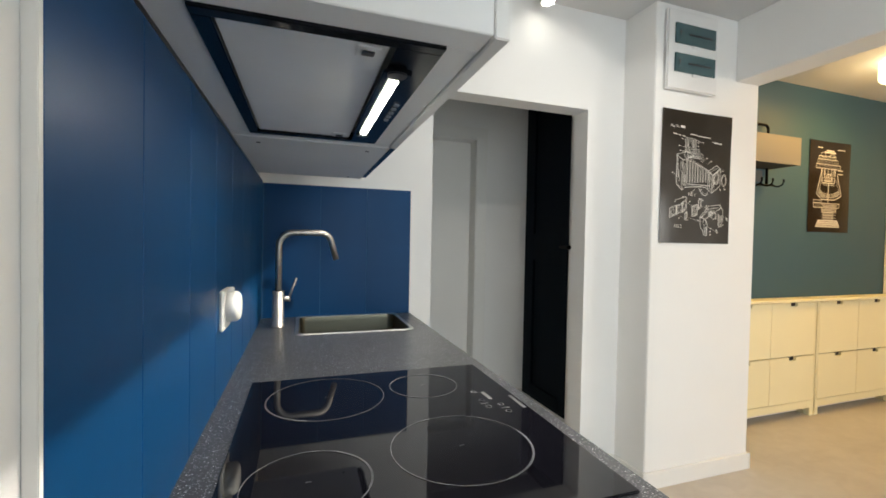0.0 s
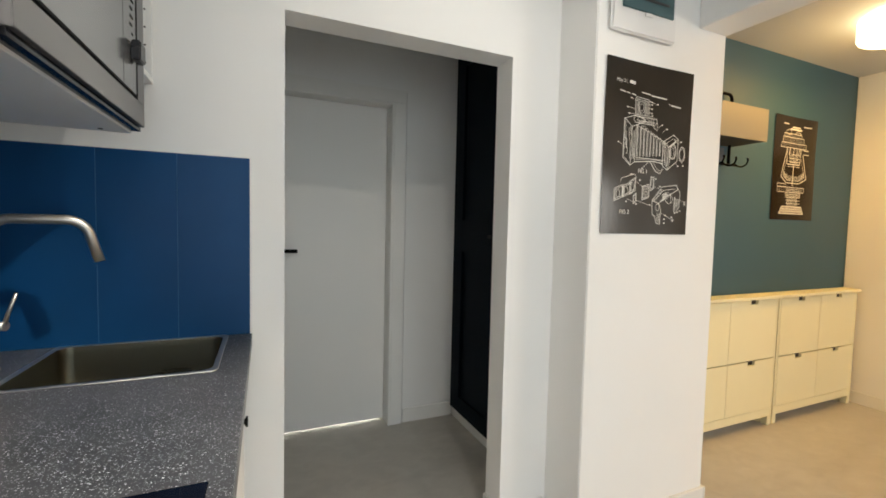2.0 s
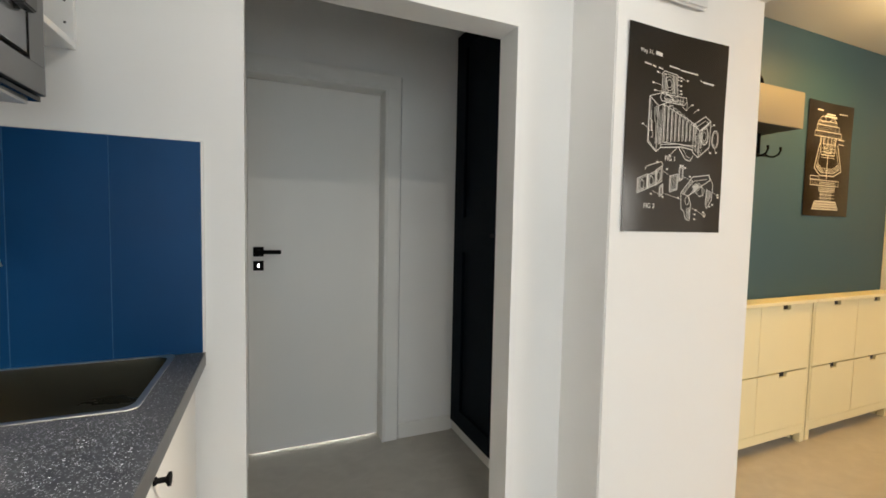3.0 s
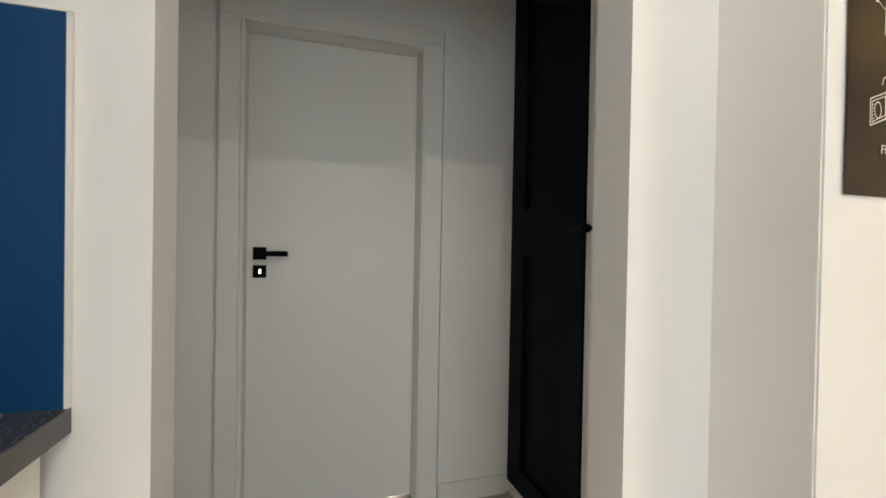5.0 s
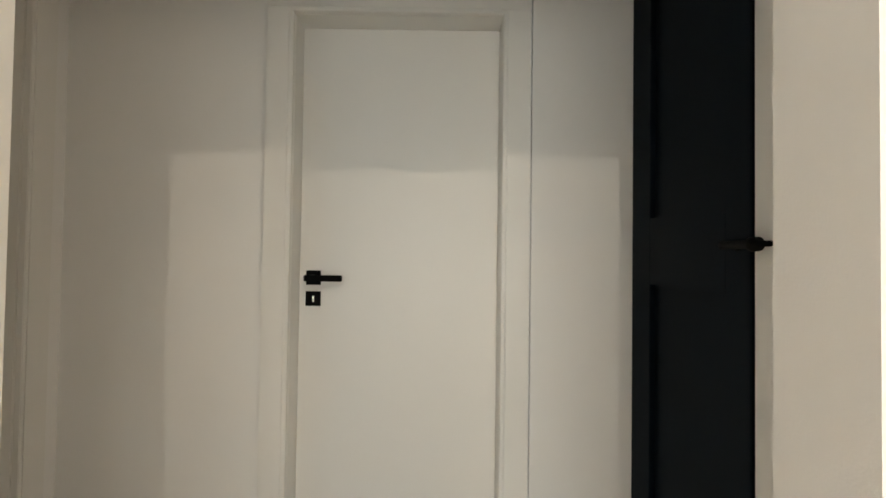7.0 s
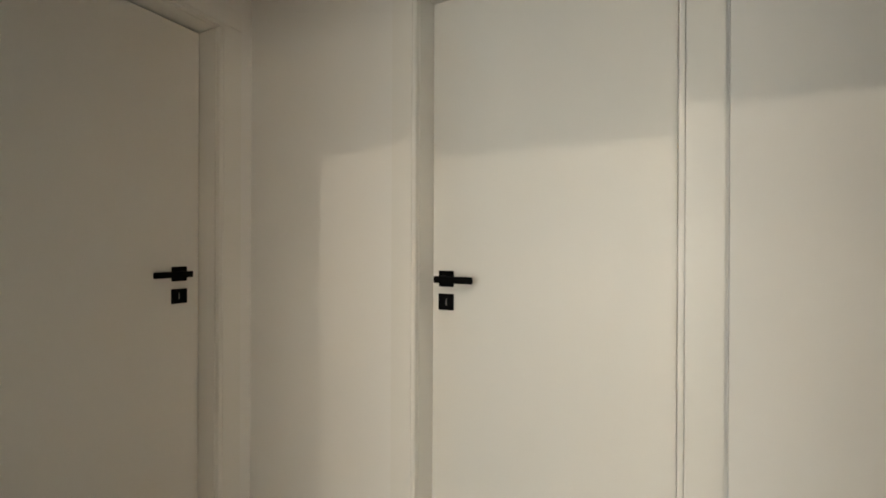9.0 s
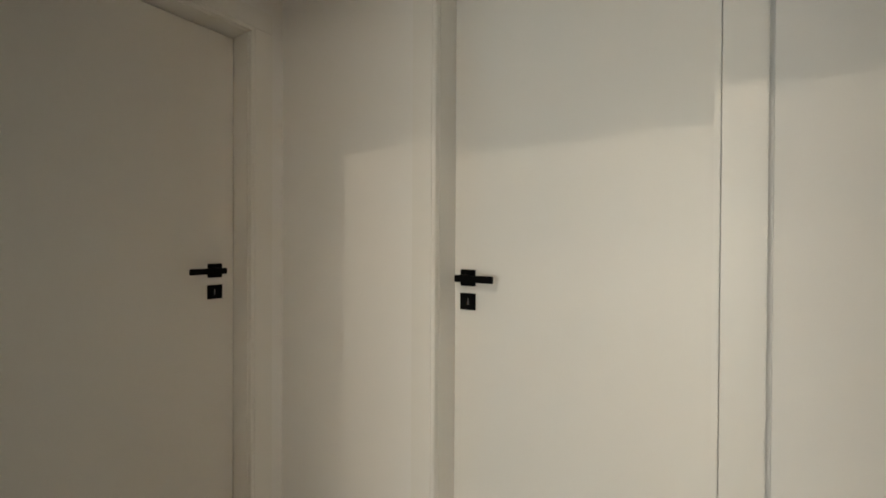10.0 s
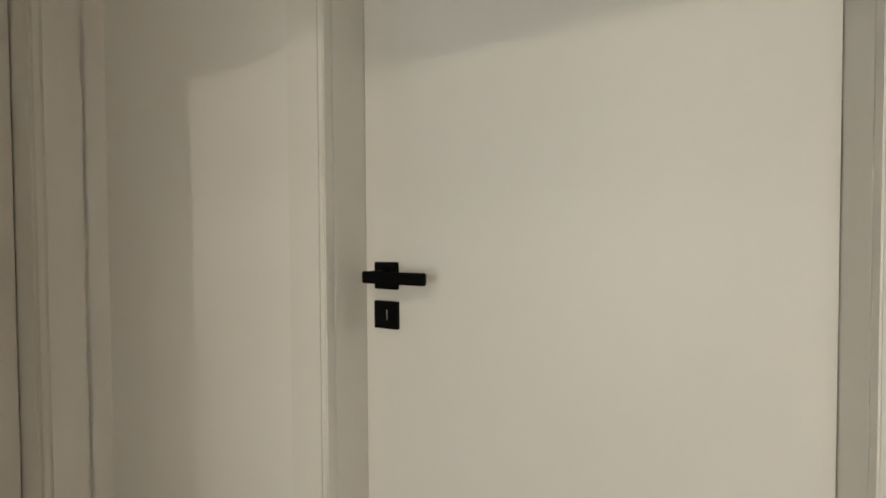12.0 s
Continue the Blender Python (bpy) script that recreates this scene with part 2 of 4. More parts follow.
def origin(ob):
    v = Vector((0, 0, 0))
    while ob is not None:
        v += ob.location
        ob = ob.parent
    return v


def thing(name, place, label, category, group=""):
    ob = new(name)
    ob.location = place
    ob.empty_display_size = 0.05
    return tagged(ob, label, category, group)


SKEW = [0.0]    # the west wall runs 1.3 degrees out of square, with all that is fixed to it


def part(name, bm, mat, parent=None, label=""):
    me = bpy.data.meshes.new(name)
    off = origin(parent)
    if SKEW[0]:
        for v in bm.verts:
            v.co.x += SKEW[0] * v.co.y
    for v in bm.verts:
        v.co -= off
    bm.to_mesh(me)
    bm.free()
    me.materials.append(mat)
    ob = new(name, me)
    ob.parent = parent
    return tagged(ob, label)


def structure(name, bm, mat, label=""):
    return tagged(part(name, bm, mat), label, kind="structure")


def words(name, text, size, place, mat, parent, turn=(90, 0, 0)):
    """Flat lettering facing -y, turned into a mesh."""
    c = bpy.data.curves.new(name, 'FONT')
    c.body, c.size, c.extrude, c.align_x = text, size, 0.0002, 'CENTER'
    tmp = bpy.data.objects.new(name, c)
    scene.collection.objects.link(tmp)
    me = bpy.data.meshes.new_from_object(tmp.evaluated_get(bpy.context.evaluated_depsgraph_get()))
    bpy.data.objects.remove(tmp)
    me.materials.clear()
    me.materials.append(mat)
    rot = Euler([radians(a) for a in turn]).to_matrix().to_4x4()
    me.transform(Matrix.Translation(Vector(place) - origin(parent)) @ rot)
    ob = new(name, me)
    ob.parent = parent
    return ob


# ---- plan ----
XW = -0.035         # blue tiled wall
YN = 0.0            # kitchen face of the wall with the opening
OPL, OPR, OPZ, WT = 0.70, 1.566, 1.975, 0.12
YD = 1.100          # wall with the far door
XL = -0.10          # wall with the side door
XWR = 1.835         # wardrobe front
CX0, CX1, CY = 1.80, 2.54, -0.215
CEILZ = 2.49
GY, EX = 0.29, 4.84
TOPZ = 0.926
HZ = 1.50            # underside of the wall cabinets

structure("floor", boxes((-0.5, 5.6, -5.3, 2.8, -0.1, 0.0)), FLOORMAT, "smooth beige grey microcement floor")
structure("ceiling", boxes((-0.5, 5.6, -5.3, 2.8, CEILZ, CEILZ + 0.12)), CEIL, "matt white ceiling with its dimness put into the colour")
SKEW[0] = 0.023
structure("wall_west", boxes((XW - 0.10, XW - 0.008, -3.25, YN, 0, CEILZ), (XW - 0.10, XW - 0.008, -5.15, -4.75, 0, CEILZ), (XW - 0.10, XW - 0.008, -4.75, -3.25, 0, 0.20), (XW - 0.10, XW - 0.008, -4.75, -3.25, 2.2, CEILZ)), WALL, "white painted plaster wall")
SKEW[0] = 0.0
structure("wall_north", boxes((XW - 0.22, OPL, YN, YN + WT, 0, CEILZ), (OPR, CX0 + 0.02, YN, YN + WT, 0, CEILZ), (OPL, OPR, YN, YN + WT, OPZ, CEILZ)), WALL, "white plaster wall with a doorless opening")
structure("column", boxes((CX0, CX1, CY, GY, 0, CEILZ), bevel=0.004), WALL, "white painted boxed column")
structure("beam", boxes((2.36, CX1, -5.15, CY, 2.16, CEILZ), bevel=0.004), WALL, "white painted beam over the wide passage")
# added out of view: blocks grazing window light on the west wall
structure("daylight_block_pier", boxes((XW - 0.10, 0.33, -3.2, -2.45, 0, CEILZ)), WALL, "unseen white pier added to hold daylight off the west wall")
structure("wall_partition", boxes((2.36, CX1, -5.0, -1.5, 0, 2.16)), WALL, "white wall between kitchen and hall")
structure("wall_green", boxes((CX1 - 0.3, 5.4, GY, GY + 0.12, 0, CEILZ)), GREEN, "dark green painted hall wall")
structure("wall_hall_end", boxes((EX, EX + 0.12, -0.08, GY, 0, CEILZ), bevel=0.003), WALL, "white painted short hall wall")
structure("wall_east", boxes((5.4, 5.52, -5.15, -4.95, 0, CEILZ), (5.4, 5.52, -3.55, GY, 0, CEILZ), (5.4, 5.52, -4.95, -3.55, 0, 0.8), (5.4, 5.52, -4.95, -3.55, 2.2, CEILZ)), WALL, "white painted outer wall of the hall")
structure("wall_south", boxes((XW - 0.26, 0.3, -5.15, -5.0, 0, CEILZ), (2.3, 5.4, -5.15, -5.0, 0, CEILZ), (0.3, 2.3, -5.15, -5.0, 0, 0.20), (0.3, 2.3, -5.15, -5.0, 2.25, CEILZ)), WALL, "white wall with a wide window")
structure("door_3", boxes((5.36, 5.40, -1.05, -0.15, 0.0, 2.05), bevel=0.003), BROWN, "brown wooden entrance door")

# window behind the walker
win = structure("window_1", boxes((0.3, 0.36, -5.12, -5.05, 0.20, 2.25), (2.24, 2.3, -5.12, -5.05, 0.20, 2.25), (0.36, 2.24, -5.12, -5.05, 0.20, 0.27), (0.36, 2.24, -5.12, -5.05, 2.18, 2.25), (1.27, 1.33, -5.12, -5.05, 0.27, 2.18)), TRIM, "white framed window")

# unseen window frame, added to go with the hall side fill
structure("added_hall_window", boxes((5.43, 5.49, -4.95, -4.89, 0.8, 2.2), (5.43, 5.49, -3.61, -3.55, 0.8, 2.2), (5.43, 5.49, -4.89, -3.61, 0.8, 0.86), (5.43, 5.49, -4.89, -3.61, 2.14, 2.2), (5.43, 5.49, -4.28, -4.22, 0.86, 2.14)), TRIM, "white framed window")

structure("window_3", boxes((-0.21, -0.15, -4.75, -4.69, 0.2, 2.2), (-0.21, -0.15, -3.31, -3.25, 0.2, 2.2), (-0.21, -0.15, -4.69, -3.31, 0.2, 0.27), (-0.21, -0.15, -4.69, -3.31, 2.13, 2.2), (-0.21, -0.15, -4.03, -3.97, 0.27, 2.13)), TRIM, "white framed window")

# vestibule
DL0, DL1 = 0.679, 1.391    # far door clear opening
HEAD, CAS, REV = 2.026, 0.092, 0.111
SY0, SY1 = 0.215, 0.951    # side door clear opening
YC, XC = YD - 0.023, XL + 0.018    # casing faces
structure("wall_door_north", boxes((XL - 0.26, DL0 - 0.035, YD, YD + 0.16, 0, CEILZ), (DL1 + CAS + 0.010, 2.5, YD, YD + 0.16, 0, CEILZ), (DL1 + 0.035, DL1 + CAS + 0.010, YD + 0.014, YD + 0.16, 0, HEAD + CAS), (DL1 + 0.035, DL1 + CAS + 0.010, YD, YD + 0.16, HEAD + CAS, CEILZ), (DL0 - 0.035, DL1 + 0.035, YD, YD + 0.16, HEAD + 0.035, CEILZ)), WALL, "white vestibule wall round the far door")
structure("wall_door_west", boxes((XL - 0.16, XL, YN + WT, SY0 - 0.035, 0, CEILZ), (XL - 0.16, XL, SY1 + 0.035, YD, 0, CEILZ), (XL - 0.16, XL, SY0 - 0.035, SY1 + 0.035, HEAD + 0.035, CEILZ)), WALL, "white vestibule wall round the side door")
structure("wall_vestibule_east", boxes((XWR + 0.004, XWR + 0.2, YN + WT, 0.524, 0, CEILZ)), WALL, "white filler wall beside the wardrobe")
structure("wall_closet", boxes((2.44, 2.5, 0.41, YD, 0, CEILZ), (XWR + 0.2, 2.44, 0.41, 0.47, 0, CEILZ)), WALL, "white wall behind the wardrobe")
structure("wall_back_room", boxes((0.0, 0.1, YD + 0.16, 2.7, 0, CEILZ), (1.9, 2.0, YD + 0.16, 2.7, 0, CEILZ), (0.0, 2.0, 2.7, 2.8, 0, CEILZ)), WALL, "white walls of the closed room behind the door")
structure("wall_side_room", boxes((XL - 0.5, XL - 0.4, 0.0, 1.3, 0, CEILZ)), WALL, "white wall of the closed room behind the side door")

# baseboards
BB, BT = 0.09, 0.014


def baseboard(*rows):
    return structure("baseboard", boxes(*[(*r, 0.0, BB) for r in rows], bevel=0.002), TRIM, "low white painted baseboard")


baseboard((OPR - 0.0, CX0 - BT, YN - BT, YN - 0.0005))
baseboard((OPR - BT, OPR - 0.0005, YN - BT, YN + WT))
baseboard((CX0 - BT, CX0 - 0.0005, CY - BT, YN - BT))
baseboard((CX0, CX1, CY - BT, CY - 0.0005))
baseboard((CX1 + 0.0005, CX1 + BT, CY - BT, GY - 0.001))
baseboard((CX1 + BT, EX - BT, GY - BT, GY - 0.0005))
baseboard((EX - BT, EX - 0.0005, -0.08 - BT, GY - BT))
baseboard((EX, EX + 0.12, -0.08 - BT, -0.0805))
baseboard((DL1 + CAS + 0.0105, XWR - 0.004, YD - BT, YD - 0.0005))
baseboard((XL + 0.02, DL0 - CAS - 0.002, YD - BT, YD - 0.0005))


def door_handle(door, hx, hy, hz, nx, ny, sx, sy, plate_z):
    """A square rosette, flat lever and key plate. n: out of the door; s: the way that the lever points."""
    def at(a, b):
        return Vector((hx + nx * a + sx * b, hy + ny * a + sy * b, 0))

    def slab(a0, a1, b0, b1, z0, z1, bevel=0.0015):
        p, q = at(a0, b0), at(a1, b1)
        return boxes((min(p.x, q.x), max(p.x, q.x), min(p.y, q.y), max(p.y, q.y), z0, z1), bevel=bevel)
    h = part("handle", slab(0.0, 0.009, -0.026, 0.026, hz - 0.026, hz + 0.026), BLACK, door, "square matt black door handle")
    part("neck", slab(0.009, 0.045, -0.012, 0.012, hz - 0.011, hz + 0.011, 0.003), BLACK, h)
    part("lever", slab(0.045, 0.054, -0.021, 0.112, hz - 0.011, hz + 0.011, 0.002), BLACK, h)
    r = 0.026
    bm = bmesh.new()
    for b0, b1, z0, z1 in ((-r, -0.004, -r, r), (0.004, r, -r, r), (-0.004, 0.004, 0.010, r), (-0.004, 0.004, -r, -0.011)):
        p, q = at(0, b0), at(0.009, b1)
        box(bm, min(p.x, q.x), max(p.x, q.x), min(p.y, q.y), max(p.y, q.y), plate_z + z0, plate_z + z1)
    part("key_plate", bm, BLACK, door, "square black plate with a keyhole")


def door_north():
    d = thing("interior_door", (1.04, YD + 0.1, 0), "closed flush white door with black lever handle, lit gap below", "door")
    yl = YC + REV
    hx, kz = 0.731, 1.044
    k = 0.004
    part("leaf", boxes((DL0 + 0.0012, hx - k, yl, yl + 0.04, 0.011, HEAD - 0.002), (hx + k, DL1 - 0.0012, yl, yl + 0.04, 0.011, HEAD - 0.002), (hx - k, hx + k, yl, yl + 0.04, kz + 0.010, HEAD - 0.002), (hx - k, hx + k, yl, yl + 0.04, 0.011, kz - 0.011)), DOORWHITE, d)
    part("jamb", boxes((DL0 - 0.03, DL0, YC + 0.0205, yl + 0.09, 0, HEAD - 0.0005), (DL1, DL1 + 0.03, YC + 0.0205, yl + 0.09, 0, HEAD - 0.0005), (DL0 - 0.03, DL1 + 0.03, YC + 0.0205, yl + 0.05, HEAD, HEAD + 0.03), bevel=0.002), TRIM, d)
    part("stop", boxes((DL0 - 0.002, DL0 + 0.022, yl + 0.041, yl + 0.06, 0, HEAD - 0.022), (DL1 - 0.022, DL1 + 0.002, yl + 0.041, yl + 0.06, 0, HEAD - 0.022), (DL0 - 0.002, DL1 + 0.002, yl + 0.041, yl + 0.06, HEAD - 0.0215, HEAD + 0.002), bevel=0.0015), TRIM, d)
    c = part("casing", boxes((DL0 - CAS, DL0 - 0.0137, YC, YD - 0.004, 0, HEAD + 0.0136), (DL1 + 0.0137, DL1 + CAS, YC, YD - 0.004, 0, HEAD + 0.0136), (DL0 - CAS, DL1 + CAS, YC, YD - 0.004, HEAD + 0.0138, HEAD + CAS), bevel=0.003), TRIM, d)
    part("bead", boxes((DL0 - 0.012, DL0, YC - 0.0025, YC + 0.02, 0, HEAD), (DL1, DL1 + 0.012, YC - 0.0025, YC + 0.02, 0, HEAD), (DL0 - 0.012, DL1 + 0.012, YC - 0.0025, YC + 0.02, HEAD, HEAD + 0.012), bevel=0.002), TRIM, c)
    door_handle(d, hx, yl, 1.119, 0, -1, 1, 0, kz)


def door_west():
    d = thing("interior_door", (XL - 0.1, 0.58, 0), "closed flush white side door with a black lever handle", "door")
    xl = XC - REV
    part("leaf", boxes((xl - 0.04, xl, SY0 + 0.005, SY1 - 0.005, 0.006, HEAD - 0.006), bevel=0.002), DOORWHITE, d)
    part("jamb", boxes((xl - 0.09, XC - 0.0205, SY0 - 0.03, SY0 + 0.002, 0, HEAD - 0.0005), (xl - 0.09, XC - 0.0205, SY1 - 0.002, SY1 + 0.03, 0, HEAD - 0.0005), (xl - 0.09, XC - 0.0205, SY0 - 0.03, SY1 + 0.03, HEAD, HEAD + 0.03), bevel=0.002), TRIM, d)
    part("stop", boxes((xl - 0.06, xl - 0.041, SY0 + 0.002, SY0 + 0.022, 0, HEAD - 0.022), (xl - 0.06, xl - 0.041, SY1 - 0.022, SY1 - 0.002, 0, HEAD - 0.022), (xl - 0.06, xl - 0.041, SY0 + 0.002, SY1 - 0.002, HEAD - 0.022, HEAD - 0.001), bevel=0.0015), TRIM, d)
    c = part("casing", boxes((XL + 0.004, XC, SY0 - CAS, SY0 - 0.0137, 0, HEAD + 0.0136), (XL + 0.004, XC, SY1 + 0.0137, SY1 + CAS, 0, HEAD + 0.0136), (XL + 0.004, XC, SY0 - CAS, SY1 + CAS, HEAD + 0.0138, HEAD + CAS), bevel=0.003), TRIM, d)
    part("bead", boxes((XC - 0.02, XC + 0.0025, SY0 - 0.012, SY0, 0, HEAD), (XC - 0.02, XC + 0.0025, SY1, SY1 + 0.012, 0, HEAD), (XC - 0.02, XC + 0.0025, SY0 - 0.012, SY1 + 0.012, HEAD, HEAD + 0.012), bevel=0.002), TRIM, c)
    door_handle(d, xl, 0.871, 1.122, 1, 0, 0, -1, 1.042)


door_north()
door_west()


def wardrobe():
    w = thing("wardrobe", (2.1, 0.8, 0), "tall dark blue black framed wardrobe on a white plinth", "wardrobe")
    y0, y1 = 0.528, YD - 0.002
    z0, z1 = 0.062, 2.40
    part("carcass", boxes((XWR + 0.024, XWR + 0.6, y0 + 0.001, y1 - 0.001, z0, z1)), NAVY, w)
    part("plinth", boxes((XWR + 0.012, XWR + 0.58, y0 + 0.001, y1 - 0.001, 0.0, z0 - 0.003)), TRIM, w, "white plinth board")
    s0, s1 = y0 + 0.085, 0.969
    d = part("door", boxes((XWR + 0.018, XWR + 0.0235, y0 + 0.004, y1 - 0.004, z0 + 0.004, z1 - 0.004)), NAVY, w)
    part("stile", boxes((XWR, XWR + 0.0178, y0 + 0.003, s0, z0 + 0.003, z1 - 0.003), bevel=0.0015), NAVY, d)
    part("stile", boxes((XWR, XWR + 0.0178, s1, y1 - 0.022, z0 + 0.003, z1 - 0.003), bevel=0.0015), NAVY, d)
    for za, zb in ((z0 + 0.003, 0.165), (1.123, 1.327), (2.30, z1 - 0.003)):
        part("rail", boxes((XWR + 0.0002, XWR + 0.0178, s0, s1, za, zb)), NAVY, d)
    bm = bmesh.new()
    ky, kz, kx = 0.570, 1.232, XWR - 0.028
    tube(bm, [(XWR - 0.0002, ky, kz), (XWR - 0.004, ky, kz), (XWR - 0.006, ky, kz), (kx, ky, kz)], [0.012, 0.012, 0.006, 0.006], 24)
    tube(bm, [(kx, ky + 0.012, kz), (kx, ky + 0.010, kz), (kx, 0.494, kz), (kx, 0.490, kz), (kx, 0.472, kz), (kx, 0.468, kz), (kx, 0.440, kz)], [0.004, 0.009, 0.009, 0.0145, 0.0145, 0.006, 0.006], 24)
    part("handle", bm, BLACK, w, "short black bar handle with a round collar")
    part("filler", boxes((XWR + 0.003, XWR + 0.02, y1 - 0.020, y1, z0, z1)), NAVY, w)


wardrobe()

# ---- kitchen: tiled splashback ----
SKEW[0] = 0.023
splash_w = structure("splashback_west", boxes((XW - 0.008, XW + 0.0002, -1.585, YN, TOPZ - 0.02, 1.497)), GROUT, "blue grey grouted tile bed")
splash_n = structure("splashback_north", boxes((XW, 0.595, YN - 0.0085, YN - 0.0005, TOPZ - 0.02, 1.488)), GROUT, "blue grey grouted tile bed")
trim_bm = boxes((XW - 0.004, 0.6015, YN - 0.0105, YN - 0.0002, 1.488, 1.4912), (0.5955, 0.6015, YN - 0.0105, YN - 0.0002, TOPZ, 1.488), bevel=0.0006)
structure("tile_trim", trim_bm, TRIM, "thin white edge profile of the tiling")
structure("tile_trim", boxes((XW - 0.0078, XW + 0.0015, -1.5915, -1.5855, TOPZ, 1.497), bevel=0.0006), TRIM, "thin white edge profile of the tiling")

# worktop with the sink cut out
SX0, SX1, SYA, SYB = 0.110, 0.526, -0.360, -0.014
WY0 = -2.445
wk = boxes((XW - 0.002, SX0, WY0, YN - 0.002, 0.888, TOPZ), (SX1, 0.600, WY0, YN - 0.002, 0.888, TOPZ), (SX0, SX1, WY0, SYA, 0.888, TOPZ), (SX0, SX1, SYB, YN - 0.002, 0.888, TOPZ))
bmesh.ops.remove_doubles(wk, verts=wk.verts, dist=1e-5)
worktop = tagged(part("worktop", wk, TOPMAT), "charcoal worktop with pale speckles on white base cabinets", "worktop")
part("front_edge", boxes((0.6002, 0.6012, WY0, YN - 0.002, 0.889, TOPZ - 0.001)), TOPEDGE, worktop, "slightly lighter grey front edge band")


def base_cabinet(y0, y1, drawers, top=0.887):
    c = thing("base_cabinet", (0.28, (y0 + y1) / 2, 0), "white kitchen base cabinet with small black knobs under the worktop", "kitchen cabinet", "base cabinets")
    part("carcass", boxes((XW, 0.558, y0, y1, 0.10, top)), CARCASS, c)
    part("plinth", boxes((0.0, 0.52, y0, y1, 0.0, 0.098)), CABWHITE, c)
    zs = [0.105, 0.70, 0.882] if drawers else [0.105, 0.882]
    for za, zb in zip(zs, zs[1:]):
        d = part("door", boxes((0.560, 0.578, y0 + 0.0015, y1 - 0.0015, za, zb - 0.003), bevel=0.0015), CABWHITE, c)
        bm = bmesh.new()
        ym, zm = (y0 + y1) / 2 - (0.14 if not drawers else 0), (zb - 0.05 if not drawers else (za + zb) / 2 if zb - za < 0.3 else zb - 0.08)
        tube(bm, [(0.5782, ym, zm), (0.582, ym, zm), (0.584, ym, zm), (0.596, ym, zm), (0.600, ym, zm), (0.604, ym, zm)], [0.008, 0.007, 0.005, 0.005, 0.012, 0.012], 20)
        part("knob", bm, BLACK, d, "small black knob")


base_cabinet(-0.622, -0.025, False, 0.74)
base_cabinet(-1.224, -0.624, True)
base_cabinet(-1.826, -1.226, False)
base_cabinet(-2.428, -1.828, True)


def sink():
    s = thing("sink", (0.32, -0.18, TOPZ), "rectangular stainless steel sink let into the charcoal worktop", "sink")
    z = TOPZ
    bm = bmesh.new()
    loops = []
    for inset, dz, rad in ((-0.008, 0.0002, 0.020), (-0.0072, 0.0020, 0.0195), (0.0045, 0.0020, 0.029), (0.006, 0.0004, 0.030)):
        x0, x1, y0, y1 = SX0 + inset, SX1 - inset, SYA + inset, SYB - inset
        loops.append([bm.verts.new(p) for cx, cy, a in ((x1 - rad, y1 - rad, 0), (x0 + rad, y1 - rad, 90), (x0 + rad, y0 + rad, 180), (x1 - rad, y0 + rad, 270)) for p in arc((cx, cy, z + dz), a, a + 90, rad, "xy", 6)])
    for l0, l1 in zip(loops, loops[1:]):
        for i in range(len(l0)):
            bm.faces.new((l0[i], l0[(i + 1) % len(l0)], l1[(i + 1) % len(l0)], l1[i]))
    bmesh.ops.recalc_face_normals(bm, faces=bm.faces)
    for f in bm.faces:
        f.normal_update()
    if sum(f.normal.z * f.calc_area() for f in bm.faces) < 0:
        bmesh.ops.reverse_faces(bm, faces=bm.faces)
    part("rim", bm, RIMSTEEL, s, "bright steel rim with rounded corners")
    # bowl with rounded corners
    bm = bmesh.new()
    loops = []
    for inset, depth, rad in ((0.006, 0.0, 0.03), (0.008, 0.02, 0.03), (0.012, 0.13, 0.03), (0.022, 0.150, 0.035), (0.045, 0.158, 0.04)):
        x0, x1, y0, y1 = SX0 + inset, SX1 - inset, SYA + inset, SYB - inset
        pts = []
        for cx, cy, a in ((x1 - rad, y1 - rad, 0), (x0 + rad, y1 - rad, 90), (x0 + rad, y0 + rad, 180), (x1 - rad, y0 + rad, 270)):
            pts += [bm.verts.new(p) for p in arc((cx, cy, z - depth), a, a + 90, rad, "xy", 6)]
        loops.append(pts)
    for l0, l1 in zip(loops, loops[1:]):
        n = len(l0)
        for i in range(n):
            bm.faces.new((l0[i], l0[(i + 1) % n], l1[(i + 1) % n], l1[i])).smooth = True
    bm.faces.new(loops[-1])
    bmesh.ops.recalc_face_normals(bm, faces=bm.faces)
    for f in bm.faces:
        f.normal_flip()
    # bowl gets the darker steel that carries the recess's shade
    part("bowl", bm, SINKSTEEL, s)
    bm = bmesh.new()
    tube(bm, [(0.32, -0.18, z - 0.157), (0.32, -0.18, z - 0.154), (0.32, -0.18, z - 0.152)], [0.045, 0.045, 0.036], 32)
    part("drain", bm, STEEL, s)
    # small overflow fitting on the west side of the bowl
    part("overflow", boxes((SX0 + 0.010, SX0 + 0.016, -0.305, -0.275, z - 0.045, z - 0.018), bevel=0.003), CHROME, s)


sink()


